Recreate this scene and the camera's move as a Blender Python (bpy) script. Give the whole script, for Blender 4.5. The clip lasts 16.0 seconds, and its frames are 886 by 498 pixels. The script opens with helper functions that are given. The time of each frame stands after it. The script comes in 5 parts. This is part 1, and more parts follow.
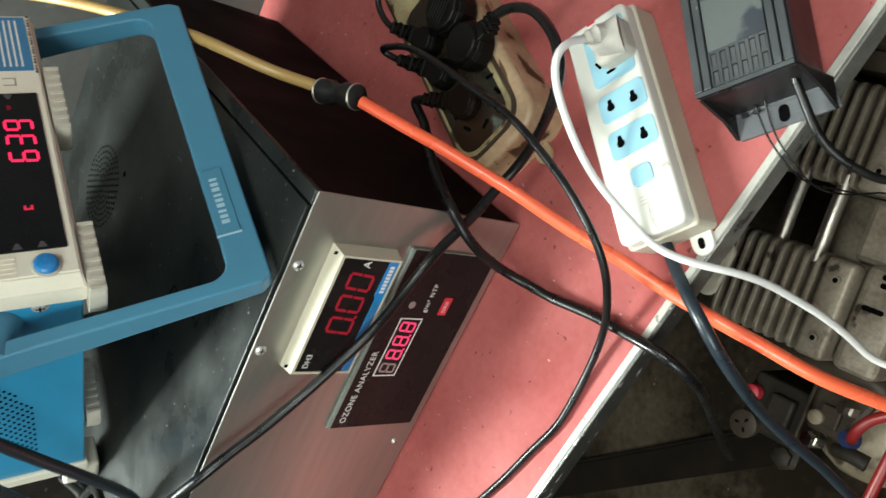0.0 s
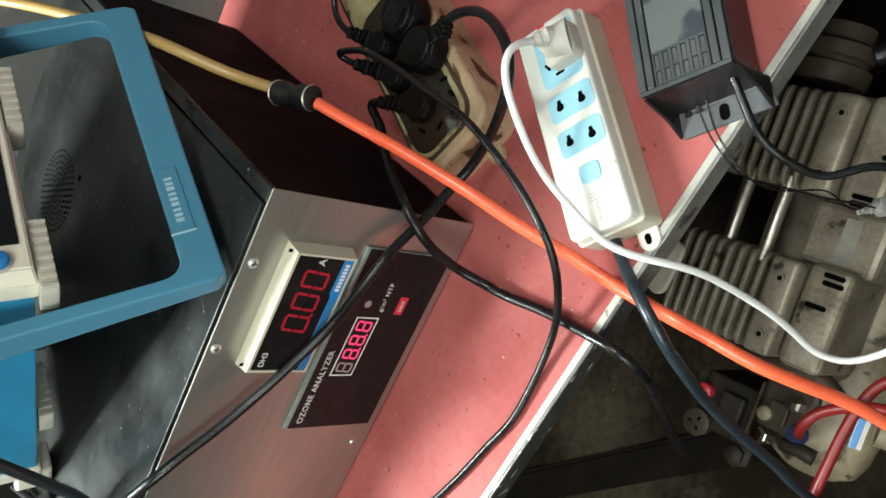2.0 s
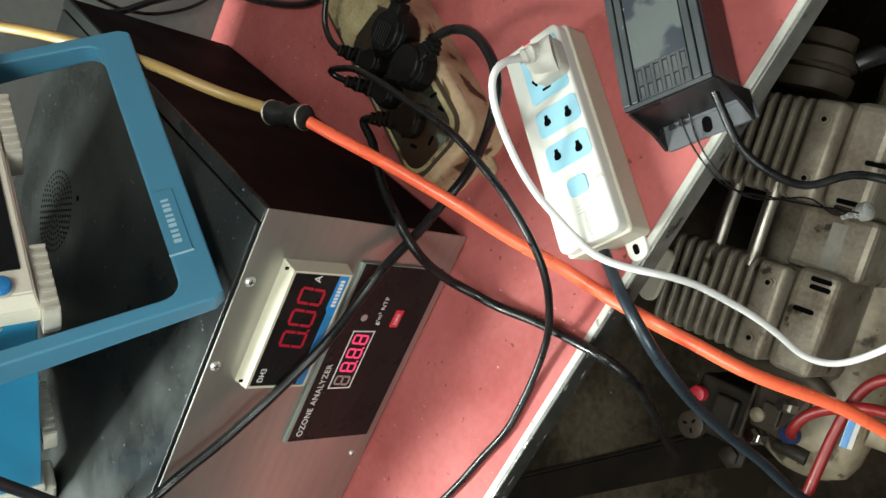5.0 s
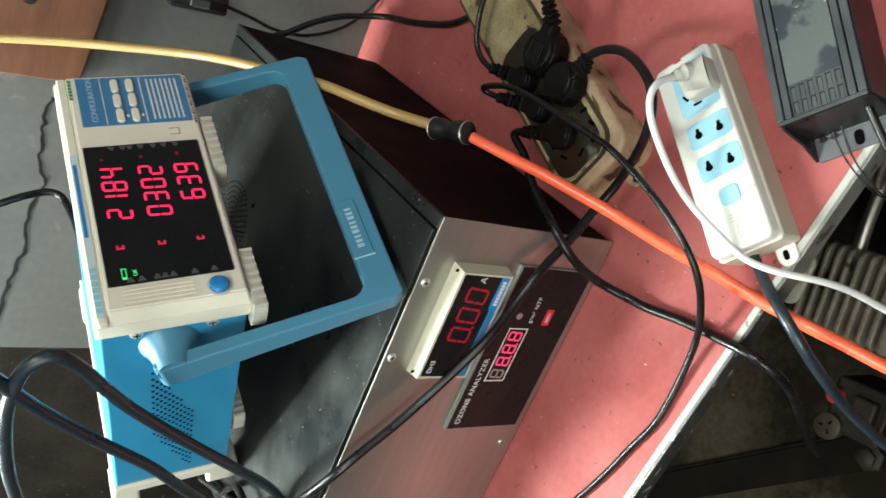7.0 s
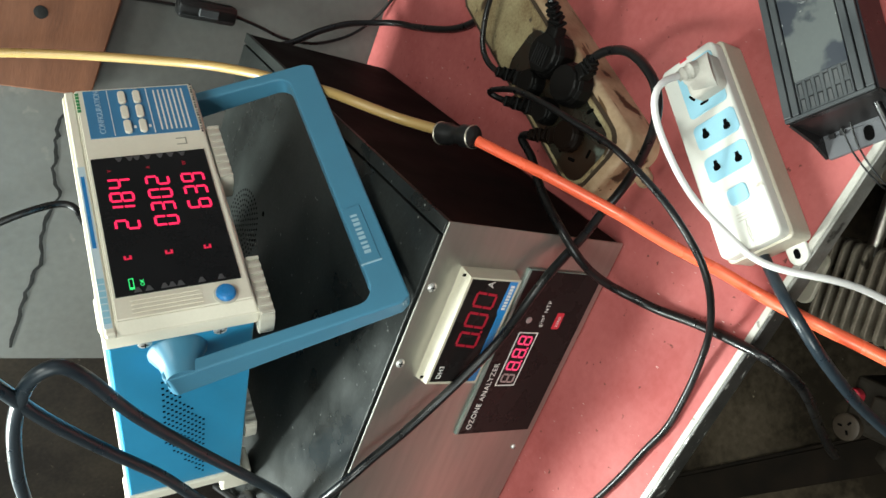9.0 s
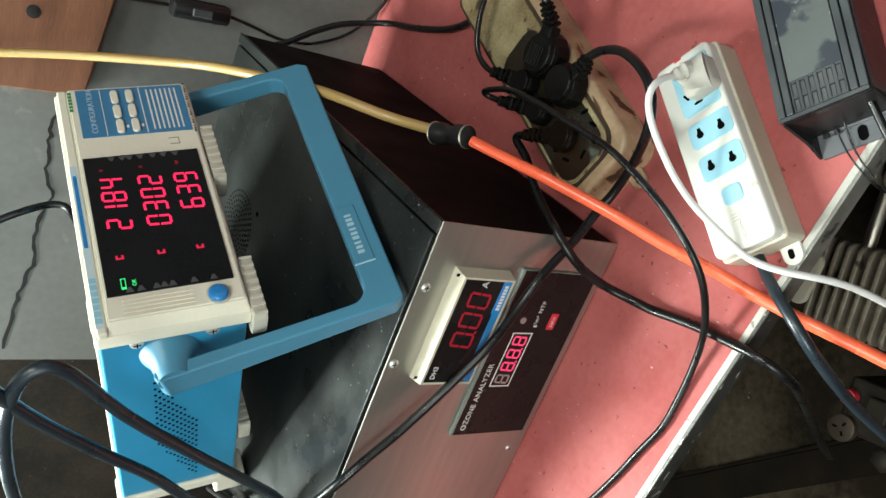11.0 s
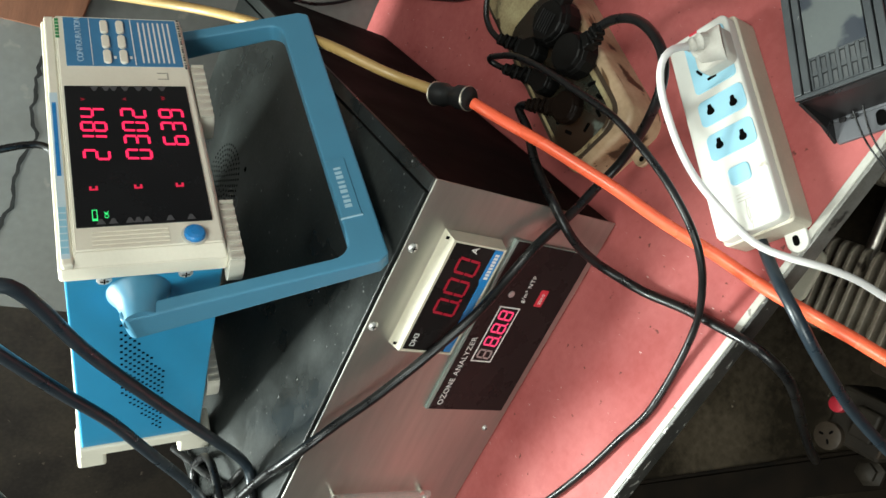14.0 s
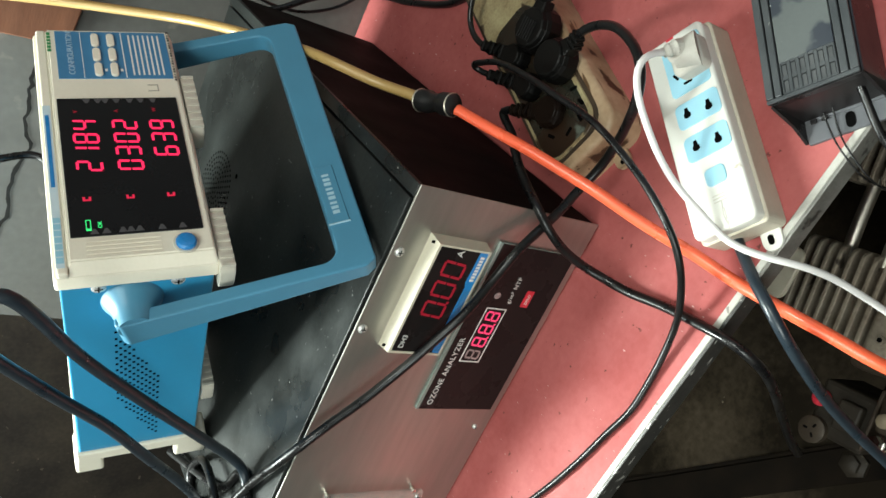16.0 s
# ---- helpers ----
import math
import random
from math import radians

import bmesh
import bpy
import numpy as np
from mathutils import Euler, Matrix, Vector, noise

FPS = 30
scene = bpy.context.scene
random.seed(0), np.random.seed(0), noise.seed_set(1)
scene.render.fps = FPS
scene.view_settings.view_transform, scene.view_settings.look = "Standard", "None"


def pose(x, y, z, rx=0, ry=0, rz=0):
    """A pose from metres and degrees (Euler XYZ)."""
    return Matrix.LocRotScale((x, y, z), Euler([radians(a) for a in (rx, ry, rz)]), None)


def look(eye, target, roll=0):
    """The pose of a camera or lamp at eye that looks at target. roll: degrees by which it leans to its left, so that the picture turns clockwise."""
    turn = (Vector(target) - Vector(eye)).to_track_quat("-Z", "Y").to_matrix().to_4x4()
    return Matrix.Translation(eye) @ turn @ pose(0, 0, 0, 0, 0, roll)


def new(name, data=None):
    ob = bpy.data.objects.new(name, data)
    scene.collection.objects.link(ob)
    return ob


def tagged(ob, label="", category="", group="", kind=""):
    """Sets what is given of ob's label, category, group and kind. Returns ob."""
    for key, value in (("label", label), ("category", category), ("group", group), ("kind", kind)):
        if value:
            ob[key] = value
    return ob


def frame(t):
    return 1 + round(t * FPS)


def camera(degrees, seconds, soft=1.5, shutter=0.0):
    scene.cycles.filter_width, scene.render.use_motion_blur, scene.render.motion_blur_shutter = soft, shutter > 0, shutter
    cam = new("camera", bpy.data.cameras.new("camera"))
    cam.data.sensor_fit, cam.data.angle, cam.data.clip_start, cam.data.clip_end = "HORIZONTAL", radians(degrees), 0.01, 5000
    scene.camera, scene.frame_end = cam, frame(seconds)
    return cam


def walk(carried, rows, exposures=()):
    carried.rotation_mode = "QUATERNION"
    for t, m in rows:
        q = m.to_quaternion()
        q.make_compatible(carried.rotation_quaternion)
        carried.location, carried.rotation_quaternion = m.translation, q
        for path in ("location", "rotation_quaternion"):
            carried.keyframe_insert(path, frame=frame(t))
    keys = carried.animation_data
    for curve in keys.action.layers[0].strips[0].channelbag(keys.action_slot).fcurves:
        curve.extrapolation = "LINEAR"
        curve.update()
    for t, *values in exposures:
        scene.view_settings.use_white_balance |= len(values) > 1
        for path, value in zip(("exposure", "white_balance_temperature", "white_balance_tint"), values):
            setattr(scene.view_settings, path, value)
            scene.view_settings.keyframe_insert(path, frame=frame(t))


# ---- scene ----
cam = camera(57.6, 16.0, shutter=0.5)
PATH = [
    (0, (0.187, -0.418, 0.509), (-0.493, 0.884, -0.849), -83.1),
    (0.5, (0.18, -0.423, 0.504), (-0.442, 0.876, -0.883), -82.5),
    (1, (0.178, -0.428, 0.506), (-0.442, 0.851, -0.901), -82.4),
    (1.5, (0.176, -0.434, 0.509), (-0.438, 0.842, -0.903), -82.0),
    (2, (0.182, -0.436, 0.508), (-0.428, 0.84, -0.907), -82.0),
    (2.5, (0.192, -0.437, 0.509), (-0.419, 0.838, -0.906), -82.4),
    (3, (0.192, -0.441, 0.511), (-0.419, 0.835, -0.902), -82.7),
    (5.5, (0.197, -0.442, 0.515), (-0.402, 0.833, -0.905), -83.3),
    (6, (0.199, -0.441, 0.521), (-0.403, 0.831, -0.9), -83.8),
    (6.5, (0.193, -0.441, 0.572), (-0.444, 0.887, -0.781), -83.4),
    (7, (0.196, -0.451, 0.592), (-0.498, 0.955, -0.649), -83.5),
    (7.5, (0.199, -0.454, 0.587), (-0.509, 0.976, -0.619), -83.7),
    (8, (0.202, -0.456, 0.586), (-0.505, 0.98, -0.614), -83.9),
    (8.5, (0.203, -0.456, 0.584), (-0.502, 0.98, -0.615), -84.2),
    (9, (0.199, -0.455, 0.582), (-0.502, 0.982, -0.619), -84.3),
    (11.5, (0.197, -0.455, 0.577), (-0.495, 0.979, -0.634), -84.1),
    (12, (0.195, -0.456, 0.574), (-0.495, 0.978, -0.638), -83.8),
    (12.5, (0.189, -0.456, 0.574), (-0.498, 0.976, -0.641), -83.2),
    (13, (0.184, -0.454, 0.572), (-0.501, 0.978, -0.645), -82.4),
    (13.5, (0.174, -0.452, 0.56), (-0.516, 0.973, -0.663), -80.7),
    (14, (0.163, -0.451, 0.557), (-0.524, 0.974, -0.667), -79.6),
    (14.5, (0.163, -0.454, 0.556), (-0.524, 0.969, -0.671), -79.6),
    (15, (0.17, -0.461, 0.558), (-0.513, 0.963, -0.67), -79.8),
    (15.5, (0.172, -0.463, 0.562), (-0.51, 0.957, -0.67), -80.0),
    (16, (0.174, -0.465, 0.561), (-0.508, 0.956, -0.67), -80.4),
]
walk(cam, [(t, look(eye, target, roll)) for t, eye, target, roll in PATH])

# ---- light ----
world = bpy.data.worlds.new("world")
scene.world = world
world.use_nodes = True
wn = world.node_tree.nodes
sky = wn.new("ShaderNodeTexSky")
sky.sky_type, sky.sun_disc = "NISHITA", False
sky.sun_elevation, sky.sun_rotation = radians(38), radians(200)
wn["Background"].inputs[1].default_value = 0.12
world.node_tree.links.new(sky.outputs[0], wn["Background"].inputs[0])


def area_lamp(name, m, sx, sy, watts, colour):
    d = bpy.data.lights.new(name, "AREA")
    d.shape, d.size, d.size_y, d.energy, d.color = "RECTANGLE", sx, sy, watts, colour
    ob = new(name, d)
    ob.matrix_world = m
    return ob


# left lamp follows the shadows; front, right and overhead ones are added fill
area_lamp("unseen_window_light", look((-1.03, 0.38, 1.30), (0.0, 0.0, 0.05)), 0.28, 0.98, 87, (0.90, 1.0, 0.945))
area_lamp("unseen_window_light", look((-0.5, -1.46, 1.05), (-0.2, 0.0, 0.2)), 1.0, 0.9, 19, (0.90, 1.0, 0.95))
area_lamp("unseen_window_light", look((2.12, -0.4, 0.95), (0.0, 0.0, 0.1)), 1.3, 1.1, 2.2, (0.96, 1.0, 0.95))
area_lamp("overhead_fill", look((0.34, -0.72, 1.97), (0.34, -0.72, 0.0)), 0.7, 0.7, 24, (0.95, 1.0, 0.91))

# ---- materials ----


def shader(name, base, rough=0.5, metal=0.0, dark=None, scale=40.0, mix=0.35, fine=400.0, bump=0.0, coat=0.0, spots=None, spot_scale=120.0, spot_cut=0.7, rough_var=0.1, spec=0.5, stretch=None, flecks=None, fleck_scale=(300.0, 60.0, 60.0), fleck_cut=0.72):
    """A surface with colour variation at two scales, specks, uneven gloss and fine relief."""
    m = bpy.data.materials.new(name)
    m.use_nodes = True
    nt = m.node_tree
    n, l = nt.nodes, nt.links
    b = n["Principled BSDF"]
    b.inputs["Metallic"].default_value = metal
    b.inputs["Coat Weight"].default_value = coat
    b.inputs["Specular IOR Level"].default_value = spec
    tc = n.new("ShaderNodeTexCoord")
    mp = n.new("ShaderNodeMapping")
    if stretch:
        mp.inputs["Scale"].default_value = stretch
    l.new(tc.outputs["Object"], mp.inputs["Vector"])
    big = n.new("ShaderNodeTexNoise")
    big.inputs["Scale"].default_value, big.inputs["Detail"].default_value = scale, 5
    sm = n.new("ShaderNodeTexNoise")
    sm.inputs["Scale"].default_value, sm.inputs["Detail"].default_value = fine, 3
    for t in (big, sm):
        l.new(mp.outputs[0], t.inputs["Vector"])
    add = n.new("ShaderNodeMath")
    add.operation = "MULTIPLY_ADD"
    add.inputs[1].default_value = 0.4
    l.new(sm.outputs[0], add.inputs[0])
    l.new(big.outputs[0], add.inputs[2])
    ramp = n.new("ShaderNodeMapRange")
    ramp.inputs["From Min"].default_value, ramp.inputs["From Max"].default_value = 0.45, 0.95
    ramp.inputs["To Max"].default_value = mix
    l.new(add.outputs[0], ramp.inputs["Value"])
    mx = n.new("ShaderNodeMix")
    mx.data_type = "RGBA"
    mx.inputs["A"].default_value = (*base, 1)
    mx.inputs["B"].default_value = (*(dark or [c * 0.5 for c in base]), 1)
    l.new(ramp.outputs[0], mx.inputs["Factor"])
    out = mx.outputs["Result"]
    if spots:
        sp = n.new("ShaderNodeTexNoise")
        sp.inputs["Scale"].default_value, sp.inputs["Detail"].default_value = spot_scale, 4
        l.new(mp.outputs[0], sp.inputs["Vector"])
        sr = n.new("ShaderNodeMapRange")
        sr.inputs["From Min"].default_value, sr.inputs["From Max"].default_value = spot_cut, spot_cut + 0.05
        l.new(sp.outputs[0], sr.inputs["Value"])
        m2 = n.new("ShaderNodeMix")
        m2.data_type = "RGBA"
        m2.inputs["B"].default_value = (*spots, 1)
        l.new(out, m2.inputs["A"])
        l.new(sr.outputs[0], m2.inputs["Factor"])
        out = m2.outputs["Result"]
    if flecks:
        fm = n.new("ShaderNodeMapping")
        fm.inputs["Scale"].default_value = fleck_scale
        fm.inputs["Rotation"].default_value = (0.3, 0.2, 0.6)
        l.new(tc.outputs["Object"], fm.inputs["Vector"])
        fn = n.new("ShaderNodeTexNoise")
        fn.inputs["Scale"].default_value, fn.inputs["Detail"].default_value = 1.0, 1.5
        l.new(fm.outputs[0], fn.inputs["Vector"])
        fr_ = n.new("ShaderNodeMapRange")
        fr_.inputs["From Min"].default_value, fr_.inputs["From Max"].default_value = fleck_cut, fleck_cut + 0.04
        l.new(fn.outputs[0], fr_.inputs["Value"])
        m3 = n.new("ShaderNodeMix")
        m3.data_type = "RGBA"
        m3.inputs["B"].default_value = (*flecks, 1)
        l.new(out, m3.inputs["A"])
        l.new(fr_.outputs[0], m3.inputs["Factor"])
        out = m3.outputs["Result"]
    l.new(out, b.inputs["Base Color"])
    rr = n.new("ShaderNodeMapRange")
    rr.inputs["From Min"].default_value, rr.inputs["From Max"].default_value = 0.3, 0.7
    rr.inputs["To Min"].default_value, rr.inputs["To Max"].default_value = max(0.02, rough - rough_var), min(1, rough + rough_var)
    l.new(big.outputs[0], rr.inputs["Value"])
    l.new(rr.outputs[0], b.inputs["Roughness"])
    if bump:
        bp = n.new("ShaderNodeBump")
        bp.inputs["Strength"].default_value, bp.inputs["Distance"].default_value = bump, 0.002
        l.new(add.outputs[0], bp.inputs["Height"])
        l.new(bp.outputs[0], b.inputs["Normal"])
    return m


def glow(name, colour, strength):
    m = bpy.data.materials.new(name)
    m.use_nodes = True
    b = m.node_tree.nodes["Principled BSDF"]
    b.inputs["Base Color"].default_value = (*[c * 0.3 for c in colour], 1)
    b.inputs["Emission Color"].default_value = (*colour, 1)
    b.inputs["Emission Strength"].default_value = strength
    return m


RED_TOP = shader("red_laminate", (0.42, 0.113, 0.107), 0.66, dark=(0.31, 0.066, 0.062), scale=13, fine=170, mix=1.0, bump=0.12, spots=(0.12, 0.03, 0.025), spot_scale=150, spot_cut=0.69, rough_var=0.12, spec=0.3, flecks=(0.60, 0.42, 0.38), fleck_scale=(420, 110, 110), fleck_cut=0.748)
ALU = shader("aluminium_trim", (0.07, 0.068, 0.062), 0.42, 0.4, dark=(0.02, 0.02, 0.018), scale=35, mix=0.9, bump=0.08, spots=(0.35, 0.34, 0.31), spot_scale=110, spot_cut=0.64, flecks=(0.55, 0.54, 0.5), fleck_scale=(60, 300, 300), fleck_cut=0.68)
ALU_BRIGHT = shader("silvery_aluminium", (0.30, 0.295, 0.27), 0.42, 0.5, dark=(0.12, 0.115, 0.10), scale=30, mix=0.9, bump=0.08, spots=(0.05, 0.045, 0.04), spot_scale=60, spot_cut=0.66)
TRIM_WHITE = shader("worn_white_trim", (0.46, 0.445, 0.40), 0.55, dark=(0.26, 0.25, 0.22), scale=50, mix=0.5, bump=0.1, spots=(0.18, 0.16, 0.14), spot_scale=110, spot_cut=0.66)
STEEL = shader("brushed_steel", (0.47, 0.455, 0.41), 0.42, 0.9, dark=(0.36, 0.34, 0.30), scale=12, fine=500, mix=0.6, bump=0.02, rough_var=0.06, stretch=(1, 1, 9))
BLACK_PAINT = shader("black_powder_coat", (0.005, 0.005, 0.005), 0.36, dark=(0.030, 0.034, 0.032), scale=11, fine=300, mix=1.0, bump=0.10, spots=(0.20, 0.20, 0.19), spot_scale=150, spot_cut=0.70, rough_var=0.2, spec=0.25, flecks=(0.34, 0.35, 0.33), fleck_scale=(200, 420, 420), fleck_cut=0.765)
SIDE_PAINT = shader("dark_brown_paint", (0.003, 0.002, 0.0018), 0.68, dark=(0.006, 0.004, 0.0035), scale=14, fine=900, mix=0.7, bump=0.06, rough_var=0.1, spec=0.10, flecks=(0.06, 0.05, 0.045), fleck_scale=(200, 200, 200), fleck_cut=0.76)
CREAM = shader("cream_plastic", (0.80, 0.75, 0.62), 0.45, dark=(0.58, 0.53, 0.42), scale=20, mix=0.35, bump=0.03, rough_var=0.06)
BEZEL = shader("ivory_plastic", (0.56, 0.52, 0.41), 0.5, dark=(0.42, 0.38, 0.28), scale=60, mix=0.4, bump=0.05, spots=(0.3, 0.26, 0.18), spot_scale=220, spot_cut=0.72)
FOOT = shader("milky_rubber", (0.60, 0.57, 0.48), 0.45, dark=(0.4, 0.37, 0.3), scale=60, mix=0.5)
BLUE = shader("blue_enamel", (0.026, 0.28, 0.50), 0.38, dark=(0.020, 0.22, 0.41), scale=10, fine=700, mix=0.4, bump=0.02, rough_var=0.06)
HANDLE_BLUE = shader("blue_plastic", (0.068, 0.235, 0.355), 0.42, dark=(0.052, 0.185, 0.285), scale=16, fine=600, mix=0.4, bump=0.03, spots=(0.2, 0.38, 0.48), spot_scale=260, spot_cut=0.76)
LABEL_BLUE = shader("blue_label", (0.05, 0.20, 0.38), 0.5, scale=30, mix=0.2)
LIGHT_BLUE = shader("pale_blue_plastic", (0.30, 0.56, 0.68), 0.45, dark=(0.26, 0.48, 0.58), scale=50, mix=0.3)
BUTTON_BLUE = shader("bright_blue_button", (0.02, 0.22, 0.55), 0.3, scale=50, mix=0.2)
WHITE = shader("white_plastic", (0.69, 0.69, 0.645), 0.42, dark=(0.66, 0.62, 0.52), scale=18, mix=0.35, bump=0.02, spots=(0.45, 0.4, 0.33), spot_scale=90, spot_cut=0.70)
WHITE_SIDE = shader("cream_shell_plastic", (0.56, 0.51, 0.41), 0.55, dark=(0.42, 0.37, 0.29), scale=25, mix=0.6, bump=0.05)
PLUG_WHITE = shader("dirty_white_plastic", (0.52, 0.50, 0.45), 0.5, dark=(0.40, 0.37, 0.31), scale=60, mix=0.6, bump=0.04)
CORD_WHITE = shader("white_rubber", (0.74, 0.72, 0.70), 0.45, dark=(0.6, 0.57, 0.55), scale=40, mix=0.3)
INK = shader("white_ink", (0.75, 0.74, 0.7), 0.6, scale=200, mix=0.2)
DARK_INK = shader("dark_ink", (0.06, 0.055, 0.05), 0.6, scale=200, mix=0.2)
GREEN_INK = shader("green_ink", (0.03, 0.25, 0.08), 0.6, scale=200, mix=0.2)
GLASS_BLACK = shader("smoked_window", (0.008, 0.008, 0.009), 0.18, dark=(0.014, 0.014, 0.015), scale=20, mix=0.5, rough_var=0.06, spots=(0.1, 0.1, 0.1), spot_scale=300, spot_cut=0.77, spec=0.3)
PLATE_BLACK = shader("printed_acrylic", (0.010, 0.008, 0.008), 0.28, dark=(0.02, 0.016, 0.015), scale=30, mix=0.5, rough_var=0.07, spots=(0.12, 0.1, 0.1), spot_scale=260, spot_cut=0.76, spec=0.14)
ACRYLIC = shader("acrylic_edge", (0.22, 0.27, 0.24), 0.2, scale=60, mix=0.5)
RUBBER = shader("black_rubber", (0.0035, 0.0035, 0.004), 0.32, dark=(0.010, 0.0095, 0.009), scale=70, fine=900, mix=0.7, bump=0.08, spots=(0.25, 0.24, 0.22), spot_scale=240, spot_cut=0.745, spec=0.4)
PLUG_RUBBER = shader("dull_black_rubber", (0.002, 0.002, 0.002), 0.42, dark=(0.008, 0.007, 0.006), scale=40, fine=500, mix=0.7, bump=0.12, spec=0.14)
OILY_BROWN = shader("oily_brown_rubber", (0.004, 0.0025, 0.0018), 0.4, dark=(0.012, 0.006, 0.0035), scale=45, fine=400, mix=0.8, bump=0.2, spec=0.10)
NAVY_RUBBER = shader("blue_black_rubber", (0.012, 0.020, 0.028), 0.34, dark=(0.025, 0.033, 0.04), scale=60, mix=0.6, bump=0.05)
ORANGE = shader("orange_tube", (0.88, 0.135, 0.058), 0.3, dark=(0.78, 0.10, 0.045), scale=30, mix=0.35, spec=0.6)
AMBER = shader("amber_tube", (0.42, 0.28, 0.10), 0.34, dark=(0.35, 0.20, 0.065), scale=25, mix=0.5, spec=0.6)
FIT_BLACK = shader("black_fitting", (0.013, 0.013, 0.013), 0.35, scale=50, mix=0.4)
CHROME = shader("nickel", (0.75, 0.73, 0.68), 0.2, 1.0, dark=(0.4, 0.38, 0.34), scale=120, mix=0.5)
DULL_CHROME = shader("dull_chrome", (0.55, 0.52, 0.46), 0.38, 1.0, dark=(0.25, 0.23, 0.19), scale=60, mix=0.6)
BLACK_ABS = shader("dark_grey_plastic", (0.038, 0.042, 0.045), 0.45, dark=(0.070, 0.075, 0.077), scale=30, fine=900, mix=0.8, spec=0.3, bump=0.05, flecks=(0.2, 0.2, 0.19), fleck_scale=(240, 240, 240), fleck_cut=0.76)
ADAPT_SIDE = shader("black_plastic", (0.008, 0.007, 0.0075), 0.33, dark=(0.018, 0.016, 0.016), scale=30, mix=0.5, bump=0.03)
CELL = shader("recess_grey_plastic", (0.040, 0.043, 0.045), 0.5, dark=(0.075, 0.078, 0.078), scale=60, mix=0.7, bump=0.05)
FLANGE = shader("grey_black_plastic", (0.075, 0.078, 0.085), 0.45, dark=(0.12, 0.12, 0.13), scale=40, mix=0.6, bump=0.05)
DUST_TOP = shader("dusty_grey_plastic", (0.085, 0.094, 0.092), 0.5, dark=(0.065, 0.072, 0.072), scale=30, mix=0.7, bump=0.04, spots=(0.022, 0.027, 0.036), spot_scale=26, spot_cut=0.485, flecks=(0.35, 0.36, 0.33), fleck_scale=(260, 260, 260), fleck_cut=0.75)
HOLE = shader("dark_hole", (0.002, 0.002, 0.002), 0.9, scale=50, mix=0.2, spec=0.03)
GRIMY = shader("grimy_yellow_plastic", (0.52, 0.38, 0.245), 0.42, dark=(0.22, 0.125, 0.06), scale=16, fine=150, mix=0.85, bump=0.12, spots=(0.05, 0.028, 0.012), spot_scale=34, spot_cut=0.60, flecks=(0.10, 0.05, 0.02), fleck_scale=(25, 160, 160), fleck_cut=0.66)
GROOVE_DARK = shader("groove_brown", (0.05, 0.03, 0.015), 0.6, dark=(0.02, 0.012, 0.006), scale=40, mix=0.8, bump=0.2)
GRIME_FACE = shader("oily_socket_face", (0.018, 0.024, 0.018), 0.30, dark=(0.020, 0.009, 0.004), scale=22, mix=1.5, bump=0.12, spots=(0.10, 0.12, 0.10), spot_scale=30, spot_cut=0.60)
CREAM_FACE = shader("cream_socket_face", (0.42, 0.36, 0.20), 0.4, dark=(0.16, 0.10, 0.045), scale=24, mix=1.1, bump=0.12, spots=(0.05, 0.03, 0.014), spot_scale=38, spot_cut=0.58)
PLASTER = shader("grey_plaster", (0.165, 0.166, 0.155), 0.85, dark=(0.100, 0.100, 0.092), scale=4, fine=90, mix=0.8, bump=0.2, spec=0.2, spots=(0.20, 0.19, 0.17), spot_scale=22, spot_cut=0.66)
# for the unseen walls and ceiling, kept dark to cut bounced light
SHELL_WALL = shader("dark_shell_plaster", (0.16, 0.15, 0.135), 0.85, dark=(0.08, 0.073, 0.065), scale=4, fine=120, mix=0.8, bump=0.15)
WOOD = shader("reddish_plank", (0.21, 0.080, 0.036), 0.7, dark=(0.11, 0.040, 0.018), scale=9, fine=90, mix=0.9, bump=0.2, stretch=(1, 1, 5))
DARK_WOOD = shader("dirty_dark_board", (0.030, 0.023, 0.016), 0.8, dark=(0.011, 0.008, 0.006), scale=10, fine=160, mix=1.2, bump=0.2, spots=(0.075, 0.06, 0.045), spot_scale=90, spot_cut=0.69, spec=0.2)
# base colour lowered to hold the shade under the table; specks are debris
CONCRETE = shader("shade_dark_concrete", (0.040, 0.030, 0.020), 0.9, dark=(0.008, 0.006, 0.004), scale=5, fine=90, mix=1.3, bump=0.3, spots=(0.11, 0.09, 0.065), spot_scale=75, spot_cut=0.72, spec=0.03)
CAST = shader("cast_aluminium", (0.33, 0.29, 0.225), 0.5, 0.4, dark=(0.11, 0.08, 0.055), scale=22, fine=260, mix=0.95, bump=0.2, spots=(0.04, 0.03, 0.02), spot_scale=40, spot_cut=0.64)
GREASY_CREAM = shader("greasy_cream_paint", (0.34, 0.285, 0.195), 0.5, dark=(0.11, 0.08, 0.05), scale=16, fine=120, mix=1.0, bump=0.2, spots=(0.05, 0.036, 0.022), spot_scale=26, spot_cut=0.60, flecks=(0.08, 0.06, 0.04), fleck_scale=(110, 110, 110), fleck_cut=0.70)
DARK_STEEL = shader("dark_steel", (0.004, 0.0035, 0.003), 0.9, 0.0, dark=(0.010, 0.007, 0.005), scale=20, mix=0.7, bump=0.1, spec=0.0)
GREASY_BROWN = shader("greasy_brown_metal", (0.060, 0.045, 0.031), 0.55, 0.1, dark=(0.03, 0.021, 0.014), scale=25, fine=200, mix=0.9, bump=0.2, spec=0.3)
